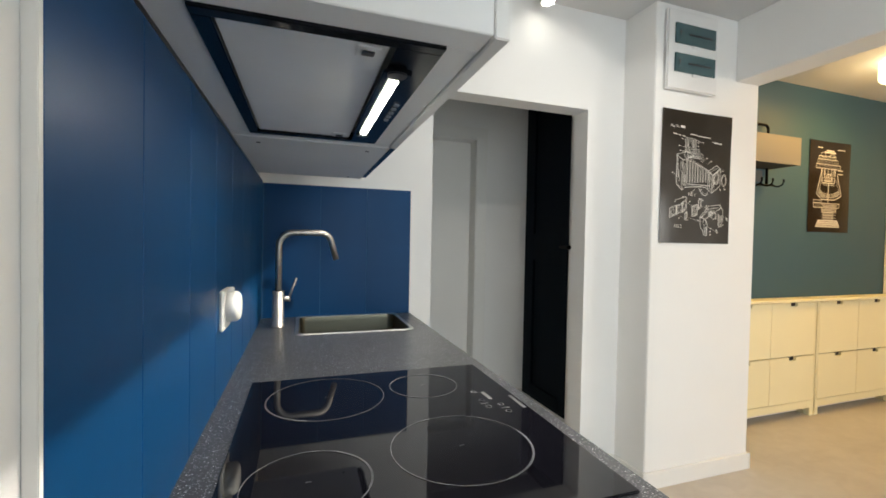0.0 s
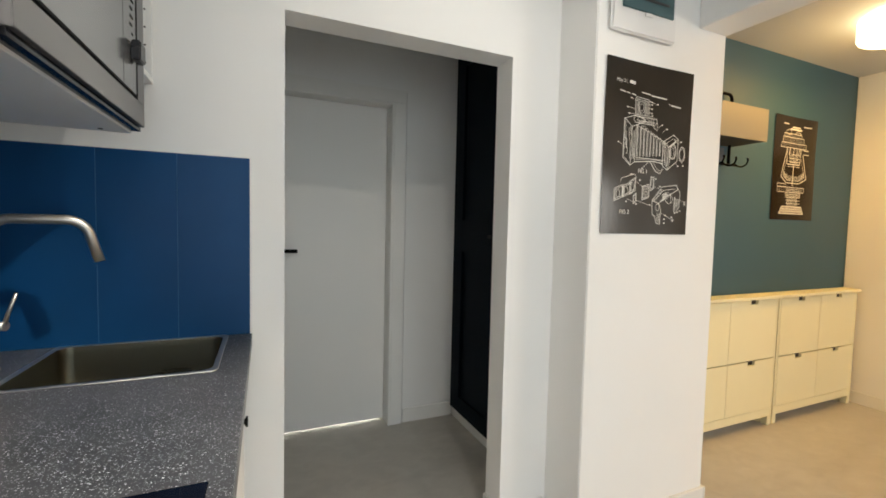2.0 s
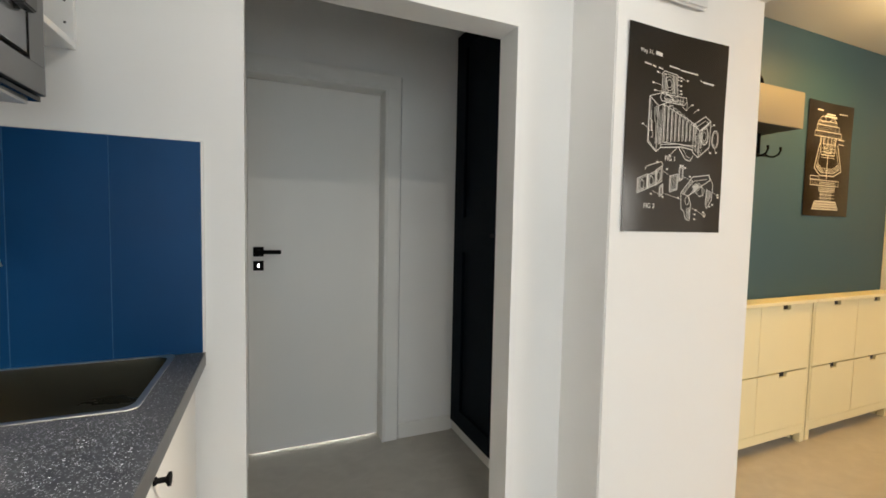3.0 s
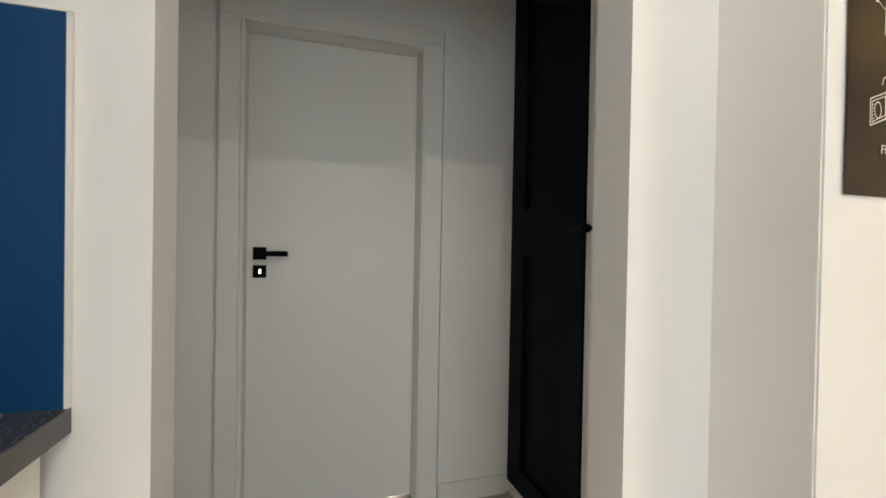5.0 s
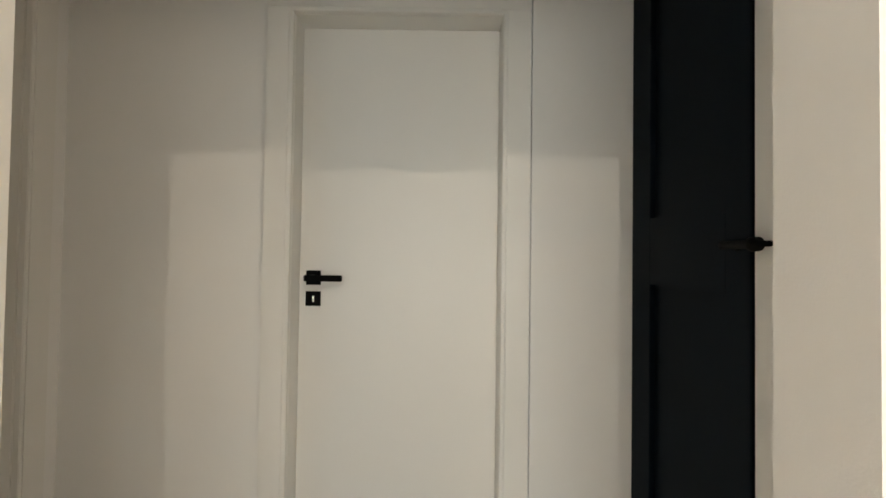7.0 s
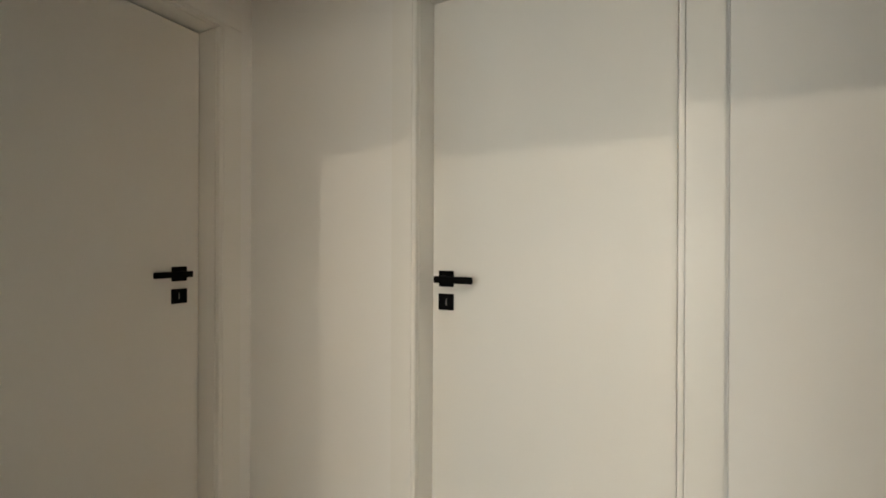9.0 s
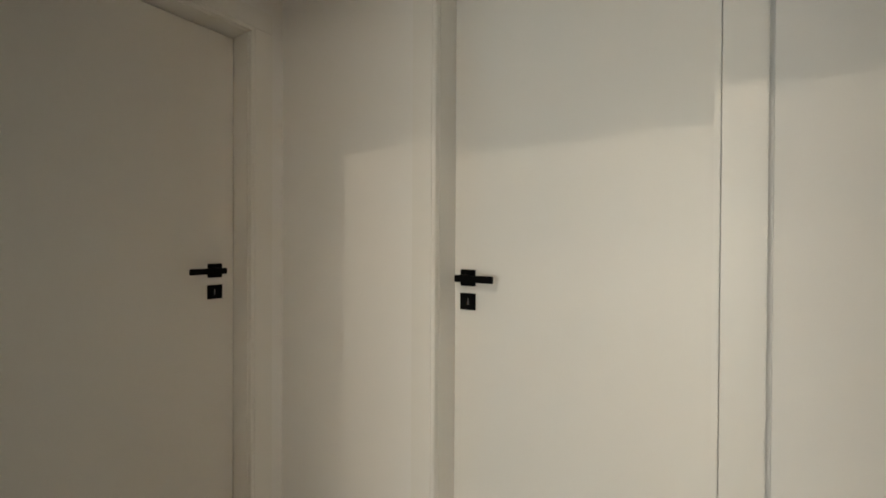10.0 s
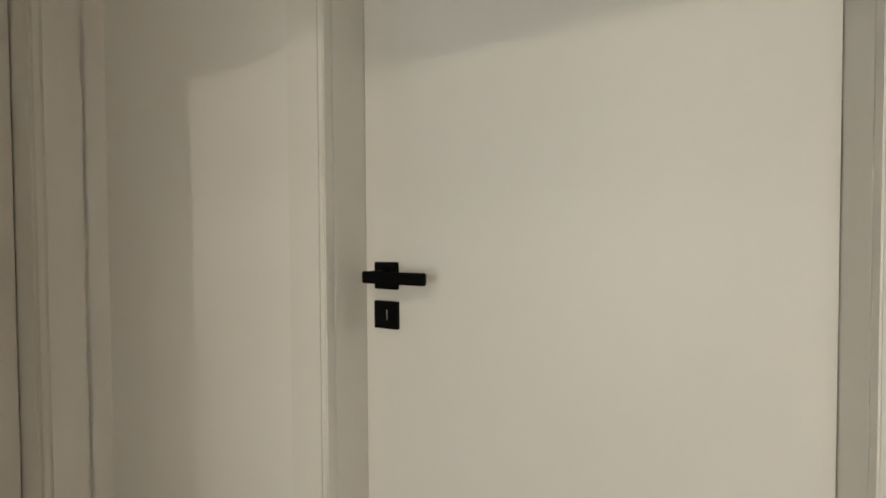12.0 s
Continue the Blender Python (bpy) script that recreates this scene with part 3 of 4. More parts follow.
def tap():
    f = thing("kitchen_tap", (0.040, -0.196, TOPZ), "brushed steel kitchen tap with a bent spout beside the sink", "tap")
    z = TOPZ
    bm = bmesh.new()
    tube(bm, [(0.040, -0.196, z + 0.0005), (0.040, -0.196, z + 0.004), (0.040, -0.196, z + 0.005), (0.040, -0.196, z + 0.134), (0.040, -0.196, z + 0.136)], [0.024, 0.024, 0.0215, 0.0215, 0.019], 32)
    part("body", bm, STEEL, f)
    bm = bmesh.new()
    top = z + 0.358
    pts = [(0.040, -0.196, z + 0.136), (0.040, -0.196, top - 0.055)]
    pts += arc((0.095, -0.196, top - 0.055), 180, 90, 0.055, "xz", 10)[1:]
    pts += [(0.190, -0.192, top)]
    pts += [Vector((0.190 + 0.045 * math.sin(radians(a)), -0.192 + 0.0002 * a, top - 0.045 * (1 - math.cos(radians(a))))) for a in range(8, 73, 8)]
    pts += [(0.253, -0.176, 1.180)]
    tube(bm, pts, 0.0115, 24)
    part("spout", bm, STEEL, f)
    bm = bmesh.new()
    tube(bm, [(0.040, -0.196, z + 0.107), (0.082, -0.206, z + 0.107)], 0.011, 24)
    tube(bm, [(0.078, -0.204, z + 0.110), (0.088, -0.208, z + 0.140), (0.105, -0.214, z + 0.185)], [0.005, 0.004, 0.0035], 12)
    part("lever", bm, STEEL, f, "thin steel mixer lever")


tap()


def hob():
    h = thing("hob", (0.28, -1.16, TOPZ), "black glass ceramic hob with thin grey cooking rings in the worktop", "hob")
    x0, x1, y0, y1 = 0.020, 0.568, -1.480, -0.868
    z = TOPZ
    part("glass", boxes((x0, x1, y0, y1, z + 0.0005, z + 0.0055), bevel=0.0012), HOBGLASS, h)
    zt = z + 0.0058
    for cx, cy, r, a0 in ((0.394, -0.994, 0.077, 40), (0.178, -1.010, 0.119, 210), (0.378, -1.290, 0.116, -30), (0.138, -1.328, 0.087, 20)):
        bm = bmesh.new()
        ring(bm, cx, cy, zt, r, 0.0012, a0 + 40, a0 + 352)
        ring(bm, cx, cy, zt, r, 0.0032, a0 - 45, a0 + 40, 24)
        box(bm, cx - 0.004, cx + 0.004, cy - 0.001, cy + 0.001, zt, zt + 0.0004)
        part("cooking_ring", bm, MARK, h)
    bm = bmesh.new()
    box(bm, 0.504, 0.513, -1.118, -1.072, zt, zt + 0.0004)
    ring(bm, 0.489, -1.068, zt, 0.005, 0.003, 0, 360, 16)
    for dx in (0.0, 0.032):
        for k in (-1, 1):
            ring(bm, 0.488 + dx * 0.9, -1.135 - dx + k * 0.018, zt, 0.0058, 0.0016, 0, 360, 24)
        box(bm, 0.478 + dx, 0.496 + dx, -1.137 - dx, -1.134 - dx, zt, zt + 0.0004)
    part("control_marks", bm, MARK, h, "grey printed touch controls")
    part("maker_bar", boxes((0.553, 0.561, -1.178, -1.108, zt, zt + 0.0004)), MARK, h)


hob()


def socket():
    s = thing("wall_socket", (XW, -0.925, 1.115), "white wall socket with a round raised insert on blue tiles", "socket")
    part("plate", boxes((XW + 0.0018, XW + 0.011, -0.966, -0.884, 1.070, 1.155), bevel=0.003, segments=3), SOCKETWHITE, s)
    bm = bmesh.new()
    tube(bm, [(XW + 0.011, -0.925, 1.117), (XW + 0.030, -0.925, 1.117), (XW + 0.036, -0.925, 1.117), (XW + 0.038, -0.925, 1.117)], [0.033, 0.032, 0.027, 0.020], 32)
    part("insert", bm, SOCKETWHITE, s, "round white plastic insert")
    part("latch", boxes((XW + 0.012, XW + 0.024, -0.935, -0.915, 1.148, 1.158), bevel=0.002), SOCKETWHITE, s)


socket()

# ---- wall cabinets ----


def hood_cabinet():
    c = thing("hood_cabinet", (0.14, -1.15, HZ), "white wall cabinet with extractor hood built underneath", "kitchen cabinet")
    y0, y1 = -1.487, -0.843
    part("underside_board", boxes((XW + 0.003, 0.331, y1 - 0.040, y1, HZ, HZ + 0.05), bevel=0.001), CARCASS, c)
    part("front_rail", boxes((0.291, 0.331, y0 + 0.0465, y1 - 0.0405, HZ, HZ + 0.05), bevel=0.001), CARCASS, c)
    part("back_rail", boxes((XW + 0.003, 0.011, y0 + 0.0465, y1 - 0.0405, HZ, HZ + 0.05), bevel=0.001), CARCASS, c)
    part("underside_board", boxes((XW + 0.003, 0.331, y0, y0 + 0.046, HZ, HZ + 0.05), bevel=0.001), CARCASS, c)
    part("side_panel", boxes((XW + 0.003, 0.331, y0, y0 + 0.016, HZ + 0.0505, 2.3), bevel=0.001), CARCASS, c)
    part("side_panel", boxes((XW + 0.003, 0.331, y1 - 0.016, y1, HZ + 0.0505, 2.3), bevel=0.001), CARCASS, c)
    d = part("door", boxes((0.3325, 0.352, y0, y1 - 0.002, HZ - 0.003, 2.3), bevel=0.0015), CABWHITE, c, "plain white lacquered cabinet door")
    bm = bmesh.new()
    ky, kz = -0.880, 1.564
    tube(bm, [(0.3522, ky, kz), (0.356, ky, kz), (0.358, ky, kz), (0.372, ky, kz), (0.376, ky, kz), (0.381, ky, kz)], [0.007, 0.006, 0.0045, 0.005, 0.012, 0.012], 20)
    part("knob", bm, CHROME, d, "small grey metal knob")


def hood():
    h = thing("extractor_hood", (0.12, -1.17, HZ), "black glass extractor hood with lit strip under white cabinet", "extractor hood")
    x0, x1, y0, y1 = 0.012, 0.290, -1.440, -0.886
    z = HZ - 0.004
    part("trim", boxes((x0, x1, y0, y0 + 0.018, z, z + 0.02), (x0, x1, y1 - 0.018, y1, z, z + 0.02), (x0, x0 + 0.020, y0 + 0.018, y1 - 0.018, z, z + 0.02), (0.232, x1, y0 + 0.018, y1 - 0.018, z, z + 0.02), bevel=0.001), HOODGLASS, h, "black glass trim")
    part("filter_panel", boxes((x0 + 0.021, 0.226, y0 + 0.020, y1 - 0.020, z + 0.006, z + 0.012), bevel=0.001), FILTER, h, "grey aluminium filter panel")
    for y in (-1.39, -0.93):
        l = part("latch", boxes((0.187, 0.217, y - 0.016, y + 0.016, z + 0.003, z + 0.0058), bevel=0.001), FILTER, h, "filter latch")
        part("latch_grip", boxes((0.194, 0.210, y - 0.007, y + 0.007, z + 0.001, z + 0.0028), bevel=0.0008), DARKPLASTIC, l)
    part("lamp_frame", boxes((0.228, 0.268, -1.355, -0.985, z - 0.004, z - 0.0002), bevel=0.001), HOODGLASS, h)
    part("light_strip", boxes((0.240, 0.2535, -1.335, -1.005, z - 0.009, z - 0.0042), bevel=0.002), STRIP, h, "lit white light strip")
    for y in (-1.352, -0.988):
        bm = bmesh.new()
        tube(bm, [(0.247, y, z - 0.0045), (0.247, y, z - 0.0075)], 0.0135, 20)
        part("lamp_end_cap", bm, DARKPLASTIC, h, "rounded dark end cap of the lamp")
    for k in range(5):
        part("button", boxes((0.2715, 0.2805, -1.215 + 0.024 * k, -1.205 + 0.024 * k, z - 0.0035, z - 0.0002), bevel=0.001), CHROME, h, "small metal push button")


hood_cabinet()
hood()


def microwave_cabinet():
    c = thing("microwave_cabinet", (0.14, -0.54, HZ), "white wall cabinet housing that holds a built-in microwave", "kitchen cabinet")
    y0, y1 = -0.841, -0.2345
    part("base_board", boxes((XW + 0.003, 0.3370, y0, y1, HZ - 0.002, HZ + 0.016), bevel=0.001), CARCASS, c)
    for a, b in ((y0, y0 + 0.016), (y1 - 0.016, y1)):
        part("side_panel", boxes((XW + 0.003, 0.3290, a, b, HZ + 0.0165, 2.3), bevel=0.001), CARCASS, c)
    for x, y in ((0.286, -0.782), (0.02, -0.782), (0.286, -0.27)):
        bm = bmesh.new()
        tube(bm, [(x, y, HZ - 0.0035), (x, y, HZ - 0.0021)], 0.005, 14)
        part("screw_cap", bm, GREYCLOTH, c, "small grey screw cap")
    part("upper_door", boxes((0.3305, 0.3450, y0 + 0.002, y1 - 0.002, 1.90, 2.3), bevel=0.0015), CABWHITE, c)


def microwave():
    m = thing("microwave", (0.2, -0.54, HZ + 0.02), "grey built-in microwave with square black dial in white cabinet", "microwave")
    y0, y1, z0, z1 = -0.838, -0.2355, 1.5145, 1.893
    part("casing", boxes((0.03, 0.3290, y0 + 0.02, y1 - 0.02, z0 + 0.004, z1 - 0.01)), DARKPLASTIC, m)
    part("bottom_gap", boxes((0.3305, 0.3570, y0 + 0.002, y1 - 0.002, 1.5035, 1.5135)), HOODGLASS, m, "dark vent strip")
    part("front_frame", boxes((0.3305, 0.3650, y0, y1, z0, z0 + 0.052), (0.3305, 0.3650, y0, y1, z1 - 0.05, z1), (0.3305, 0.3650, y0, y0 + 0.045, z0 + 0.052, z1 - 0.05), (0.3305, 0.3650, y1 - 0.058, y1, z0 + 0.052, z1 - 0.05), bevel=0.001), MWFACE, m)
    wy0, wy1, wz0, wz1 = y0 + 0.048, -0.400, z0 + 0.056, z1 - 0.054
    d = part("door", boxes((0.3470, 0.3645, wy0, wy1, wz0, wz1), bevel=0.001), MWGLASS, m, "grey mirrored glass door")
    part("door_line", boxes((0.3646, 0.3662, wy0, wy1, wz0, wz0 + 0.0045), (0.3646, 0.3662, wy0, wy0 + 0.0045, wz0 + 0.0045, wz1)), BLACK, d)
    p = part("control_panel", boxes((0.3470, 0.3645, wy1 + 0.002, y1 - 0.060, wz0, wz1), bevel=0.001), MWGLASS, m, "grey control panel")
    part("panel_line", boxes((0.3646, 0.3660, y1 - 0.0625, y1 - 0.0605, wz0, wz1), (0.3646, 0.3660, wy1 + 0.003, y1 - 0.0625, wz0, wz0 + 0.0045)), BLACK, p)
    part("dial", boxes((0.3662, 0.3850, -0.353, -0.309, 1.642, 1.686), bevel=0.003, segments=3), DARKPLASTIC, p, "square black dial")
    for k, (yy, w) in enumerate(((-0.330, 0.008), (-0.341, 0.018), (-0.336, 0.022), (-0.338, 0.018), (-0.332, 0.022))):
        part("printed_mark", boxes((0.3647, 0.3654, yy - w / 2, yy + w / 2, 1.700 + 0.018 * k, 1.705 + 0.018 * k)), BLACK, p)


microwave_cabinet()
microwave()


def open_cabinet():
    c = thing("open_wall_cabinet", (0.14, -0.12, 1.69), "open white wall cabinet with shelf pin holes against the wall", "kitchen cabinet")
    y0, y1, z0 = -0.2335, -0.001, 1.682
    part("bottom_board", boxes((XW + 0.003, 0.338, y0, y1, z0, z0 + 0.016), bevel=0.001), CARCASS, c)
    part("side_panel", boxes((XW + 0.003, 0.338, y1 - 0.016, y1, z0 + 0.0165, 2.3), bevel=0.001), CARCASS, c)
    part("side_panel", boxes((XW + 0.003, 0.338, y0, y0 + 0.016, z0 + 0.0165, 2.3), bevel=0.001), CARCASS, c)
    part("top_board", boxes((XW + 0.003, 0.338, y0 + 0.0165, y1 - 0.0165, 2.284, 2.3), bevel=0.001), CARCASS, c)
    part("back_board", boxes((XW + 0.003, XW + 0.006, y0 + 0.0165, y1 - 0.0165, z0 + 0.0165, 2.283)), CARCASS, c)
    for k in range(10):
        bm = bmesh.new()
        z = 1.738 + 0.0497 * k
        tube(bm, [(0.322, y1 - 0.0168, z), (0.322, y1 - 0.0161, z)], 0.0028, 10)
        part("pin_hole", bm, DARKPLASTIC, c, "small dark shelf pin hole")


open_cabinet()


SKEW[0] = 0.0


def ceiling_spot(x, y, tx, ty, tz):
    s = thing("ceiling_spotlight", (x, y, CEILZ), "small white surface-mounted spotlight under the ceiling", "ceiling spotlight", "kitchen spotlights")
    bm = bmesh.new()
    tube(bm, [(x, y, CEILZ - 0.0005), (x, y, CEILZ - 0.018)], 0.040, 28)
    part("base", bm, TRIM, s)
    d = (Vector((tx, ty, tz)) - Vector((x, y, 2.43))).normalized()
    o = Vector((x, y, 2.43))
    bm = bmesh.new()
    tube(bm, [o - d * 0.052, o - d * 0.050, o - d * 0.006], [0.020, 0.030, 0.032], 28, caps=False)
    part("shade", bm, TRIM, s)
    bm = bmesh.new()
    tube(bm, [o - d * 0.014, o - d * 0.008], 0.026, 24)
    part("bulb", bm, SPOTGLOW, s, "lit round bulb")


# the last fixture is made up to go with the fill at the back
for eye, target, power, cone in SPOTS:
    ceiling_spot(eye[0], eye[1], *target)

# ---- fuse box and posters ----


def fuse_box():
    f = thing("fuse_box", (2.03, CY, 2.25), "white fuse box with two smoked teal lids on a white column", "fuse box")
    part("housing", boxes((1.848, 2.200, CY - 0.022, CY - 0.0004, 2.050, 2.462), bevel=0.012, segments=3), BOXWHITE, f)
    for z0, z1 in ((2.143, 2.238), (2.286, 2.388)):
        l = part("lid", boxes((1.897, 2.171, CY - 0.030, CY - 0.0222, z0, z1), bevel=0.002), TEAL, f, "smoked teal plastic lid")
        part("breaker_row", boxes((1.985, 2.140, CY - 0.0312, CY - 0.0301, (z0 + z1) / 2 - 0.006, (z0 + z1) / 2 + 0.004)), DARKPLASTIC, l)
        bm = bmesh.new()
        a, b = 1.918, (z0 + z1) / 2 + 0.014
        vs = [bm.verts.new((a, CY - 0.0304, b)), bm.verts.new((a + 0.018, CY - 0.0304, b)), bm.verts.new((a + 0.009, CY - 0.0304, b - 0.030))]
        vt = [bm.verts.new(v.co + Vector((0, -0.0008, 0))) for v in vs]
        bm.faces.new(vt)
        for i in range(3):
            bm.faces.new((vs[i], vs[(i + 1) % 3], vt[(i + 1) % 3], vt[i]))
        bmesh.ops.recalc_face_normals(bm, faces=bm.faces)
        part("warning_mark", bm, DARKPLASTIC, l)
        part("catch", boxes((2.015, 2.055, CY - 0.029, CY - 0.0222, z0 - 0.014, z0 - 0.0005), bevel=0.002), BOXWHITE, f)


fuse_box()


def sheet_offset(u, v, w, h):
    """How far the poster's sheet stands off the wall: it lies on it with a slight curl."""
    s = u / w
    t = v / h
    return 0.0012 + 0.0045 * (0.5 + 0.5 * math.cos(2 * math.pi * s)) * (0.35 + 0.65 * abs(2 * t - 1)) + 0.0015 * math.sin(5 * t + 3 * s) ** 2


def sheet(x0, z0, w, h, y):
    bm = bmesh.new()
    nx, nz = 24, 30
    grid = [[[bm.verts.new((x0 + w * i / nx, y - sheet_offset(w * i / nx, h * j / nz, w, h) - k * 0.0004, z0 + h * j / nz)) for i in range(nx + 1)] for j in range(nz + 1)] for k in (0, 1)]
    for j in range(nz):
        for i in range(nx):
            a, b = grid[1], grid[0]
            bm.faces.new((a[j][i], a[j][i + 1], a[j + 1][i + 1], a[j + 1][i])).smooth = True
            bm.faces.new((b[j][i], b[j + 1][i], b[j + 1][i + 1], b[j][i + 1])).smooth = True
    bmesh.ops.recalc_face_normals(bm, faces=bm.faces)
    return bm


class Drawing:
    """Thin raised strokes of ink on a sheet. u to the right and v up, in thousandths of the sheet's width and height."""

    def __init__(self, x0, z0, w, h, y):
        self.x0, self.z0, self.w, self.h, self.y = x0, z0, w, h, y
        self.bm = bmesh.new()

    def at(self, u, v):
        uu, vv = self.w * u / 1000, self.h * v / 1000
        return Vector((self.x0 + uu, self.y - sheet_offset(uu, vv, self.w, self.h) - 0.0009, self.z0 + vv))

    def line(self, *pts, width=0.0016, closed=False):
        width *= 1.1
        pts = [self.at(*p) for p in pts]
        if closed:
            pts.append(pts[0])
        for a, b in zip(pts, pts[1:]):
            n = max(1, int((b - a).length / 0.03))
            d = (b - a).normalized()
            s = Vector((-d.z, 0, d.x)) * width / 2
            for k in range(n):
                p, q = a.lerp(b, k / n), a.lerp(b, (k + 1) / n)
                f = [self.bm.verts.new(c) for c in (p - s, q - s, q + s, p + s)]
                self.bm.faces.new(f)
        return self

    def loop(self, u, v, ru, rv, width=0.0015, a0=0, a1=360, n=20, tilt=0):
        out = []
        for k in range(n + 1):
            a = radians(a0 + (a1 - a0) * k / n)
            p, q = ru * math.cos(a), rv * math.sin(a)
            t = radians(tilt)
            out.append((u + p * math.cos(t) - q * math.sin(t), v + p * math.sin(t) + q * math.cos(t)))
        return self.line(*out, width=width)

    def hatch(self, a, b, c, d, n, width=0.0009):
        """Strokes between the sides a-b and d-c."""
        for k in range(n + 1):
            s = k / n
            self.line((a[0] + (b[0] - a[0]) * s, a[1] + (b[1] - a[1]) * s), (d[0] + (c[0] - d[0]) * s, d[1] + (c[1] - d[1]) * s), width=width)

    def label(self, u, v):
        """A tiny unreadable number."""
        self.line((u - 9, v), (u + 9, v), width=0.0045)

    def done(self):
        for f in self.bm.faces:
            f.normal_update()
            if f.normal.y > 0:
                f.normal_flip()
        return self.bm


def camera_poster():
    x0, z0, w, h = 1.849, 1.273, 0.486, 0.687
    p = thing("camera_poster", (x0 + w / 2, CY, z0), "black poster with white camera drawing on a white column", "poster")
    part("paper", sheet(x0, z0, w, h, CY), PAPER, p)
    g = Drawing(x0, z0, w, h, CY)
    # body of the folding camera
    g.line((215, 668), (215, 445), (300, 402), (305, 628), closed=True, width=0.0022)
    g.line((222, 660), (222, 452), (292, 412))
    g.line((215, 668), (360, 700), (455, 668), (305, 628), width=0.002)
    g.line((300, 402), (345, 425), (350, 640), width=0.002)
    g.line((240, 600), (240, 520), (262, 500), (262, 470), (245, 470))
    g.line((270, 620), (275, 560), (290, 540), (290, 440))
    g.line((232, 560), (250, 550), (250, 500), width=0.003)
    g.line((318, 600), (318, 440)), g.line((333, 610), (333, 440))
    g.hatch((225, 650), (225, 560), (240, 560), (240, 640), 9)
    g.hatch((280, 625), (280, 585), (300, 575), (300, 620), 7)
    g.hatch((320, 520), (320, 440), (345, 450), (345, 520), 9)
    # viewfinder
    g.line((330, 690), (330, 790), (345, 802), (480, 795), (488, 690), closed=True, width=0.0022)
    g.line((345, 790), (345, 700), (470, 700), (470, 785), closed=True)
    g.loop(400, 745, 42, 34), g.loop(400, 745, 24, 20)
    g.line((360, 790), (380, 720), (395, 700)), g.line((440, 790), (455, 730), (450, 700))
    g.hatch((352, 785), (352, 705), (372, 705), (372, 785), 12)
    g.hatch((430, 785), (430, 705), (462, 705), (462, 785), 14)
    for v in (720, 745, 770, 785):
        g.line((480, v), (505, v + 3)), g.label(520, v)
    g.line((480, 790), (560, 778)), g.label(585, 777)
    # top plate and mounts
    g.line((330, 690), (318, 672), (330, 655), (560, 650), (585, 670), (580, 690), (488, 690), width=0.002)
    g.line((350, 670), (560, 668)), g.loop(400, 675, 40, 12), g.loop(470, 672, 30, 10)
    g.line((520, 690), (520, 650)), g.line((545, 690), (545, 640), (590, 625), (590, 670))
    g.hatch((360, 665), (540, 662), (540, 652), (360, 655), 24)
    # bellows
    for k in range(9):
        u = 362 + 38 * k
        top = 640 - 12 * k
        g.line((u, top), (u + 4, 452 + 3 * k), width=0.0026)
        g.line((u + 15, top + 10), (u + 18, 456 + 3 * k), width=0.0012)
        g.line((u, top), (u + 15, top + 10), (u + 45, top + 12), (u + 70, top - 18), width=0.0014)
        g.line((u + 8, top - 4), (u + 9, 470 + 3 * k), width=0.0009)
    g.line((350, 640), (700, 560), width=0.0018)
    g.line((362, 452), (705, 452), width=0.0018)
    # front standard and lens
    g.line((665, 560), (790, 612), (850, 590), (735, 535), closed=True, width=0.0024)
    g.line((665, 560), (672, 418), (730, 395), (735, 535), width=0.0024)
    g.line((730, 395), (845, 455), (850, 590), width=0.0024)
    g.line((690, 548), (790, 590), (832, 578)), g.line((690, 540), (695, 430), (722, 418), (722, 520))
    g.loop(790, 510, 38, 46, 0.003, tilt=-8), g.loop(790, 510, 29, 36, 0.0014, tilt=-8), g.loop(786, 508, 18, 24, 0.0014)
    g.loop(905, 500, 36, 46, 0.0026, tilt=-8), g.loop(905, 500, 27, 36, 0.0014, tilt=-8)
    g.hatch((740, 530), (740, 410), (760, 420), (760, 470), 12)
    g.hatch((695, 545), (695, 440), (712, 432), (712, 525), 12)
    g.hatch((740, 535), (820, 575), (845, 575), (760, 540), 14)
    # bed and struts
    g.line((345, 425), (560, 440), (672, 430), width=0.003)
    g.line((345, 440), (520, 452), (665, 445), width=0.0016)
    g.line((520, 440), (600, 378), (650, 372), (675, 400), width=0.0026)
    g.line((560, 436), (615, 392), (648, 388), width=0.0014)
    g.line((520, 440), (455, 398)), g.label(440, 392)
    for a, b in (((240, 500), (170, 530)), ((330, 700), (270, 700)), ((330, 730), (250, 735)), ((340, 780), (290, 790)), ((600, 640), (640, 660)), ((660, 620), (700, 640)), ((850, 560), (880, 575)), ((830, 450), (850, 425)), ((905, 455), (915, 430)), ((480, 690), (520, 705))):
        g.line(a, b, width=0.0011)
        g.label(b[0] + (8 if b[0] > a[0] else -8), b[1])
    # second figure: plate holders
    for u, v, a, b in ((130, 190, 100, 72), (225, 214, 90, 66), (305, 232, 66, 76)):
        g.line((u, v), (u, v + b), (u + a, v + b + 26), (u + a, v + 26), closed=True, width=0.0022)
        g.line((u + 10, v + 10), (u + 10, v + b - 6), (u + a - 10, v + b + 14), (u + a - 10, v + 34), closed=True)
        g.loop(u + a * 0.45, v + b * 0.62, 20, 22, 0.0016)
        g.hatch((u + 8, v + 8), (u + 8, v + b - 8), (u + 26, v + b - 3), (u + 26, v + 14), 6)
    g.line((200, 305), (210, 325), (360, 355), (380, 335), width=0.002)
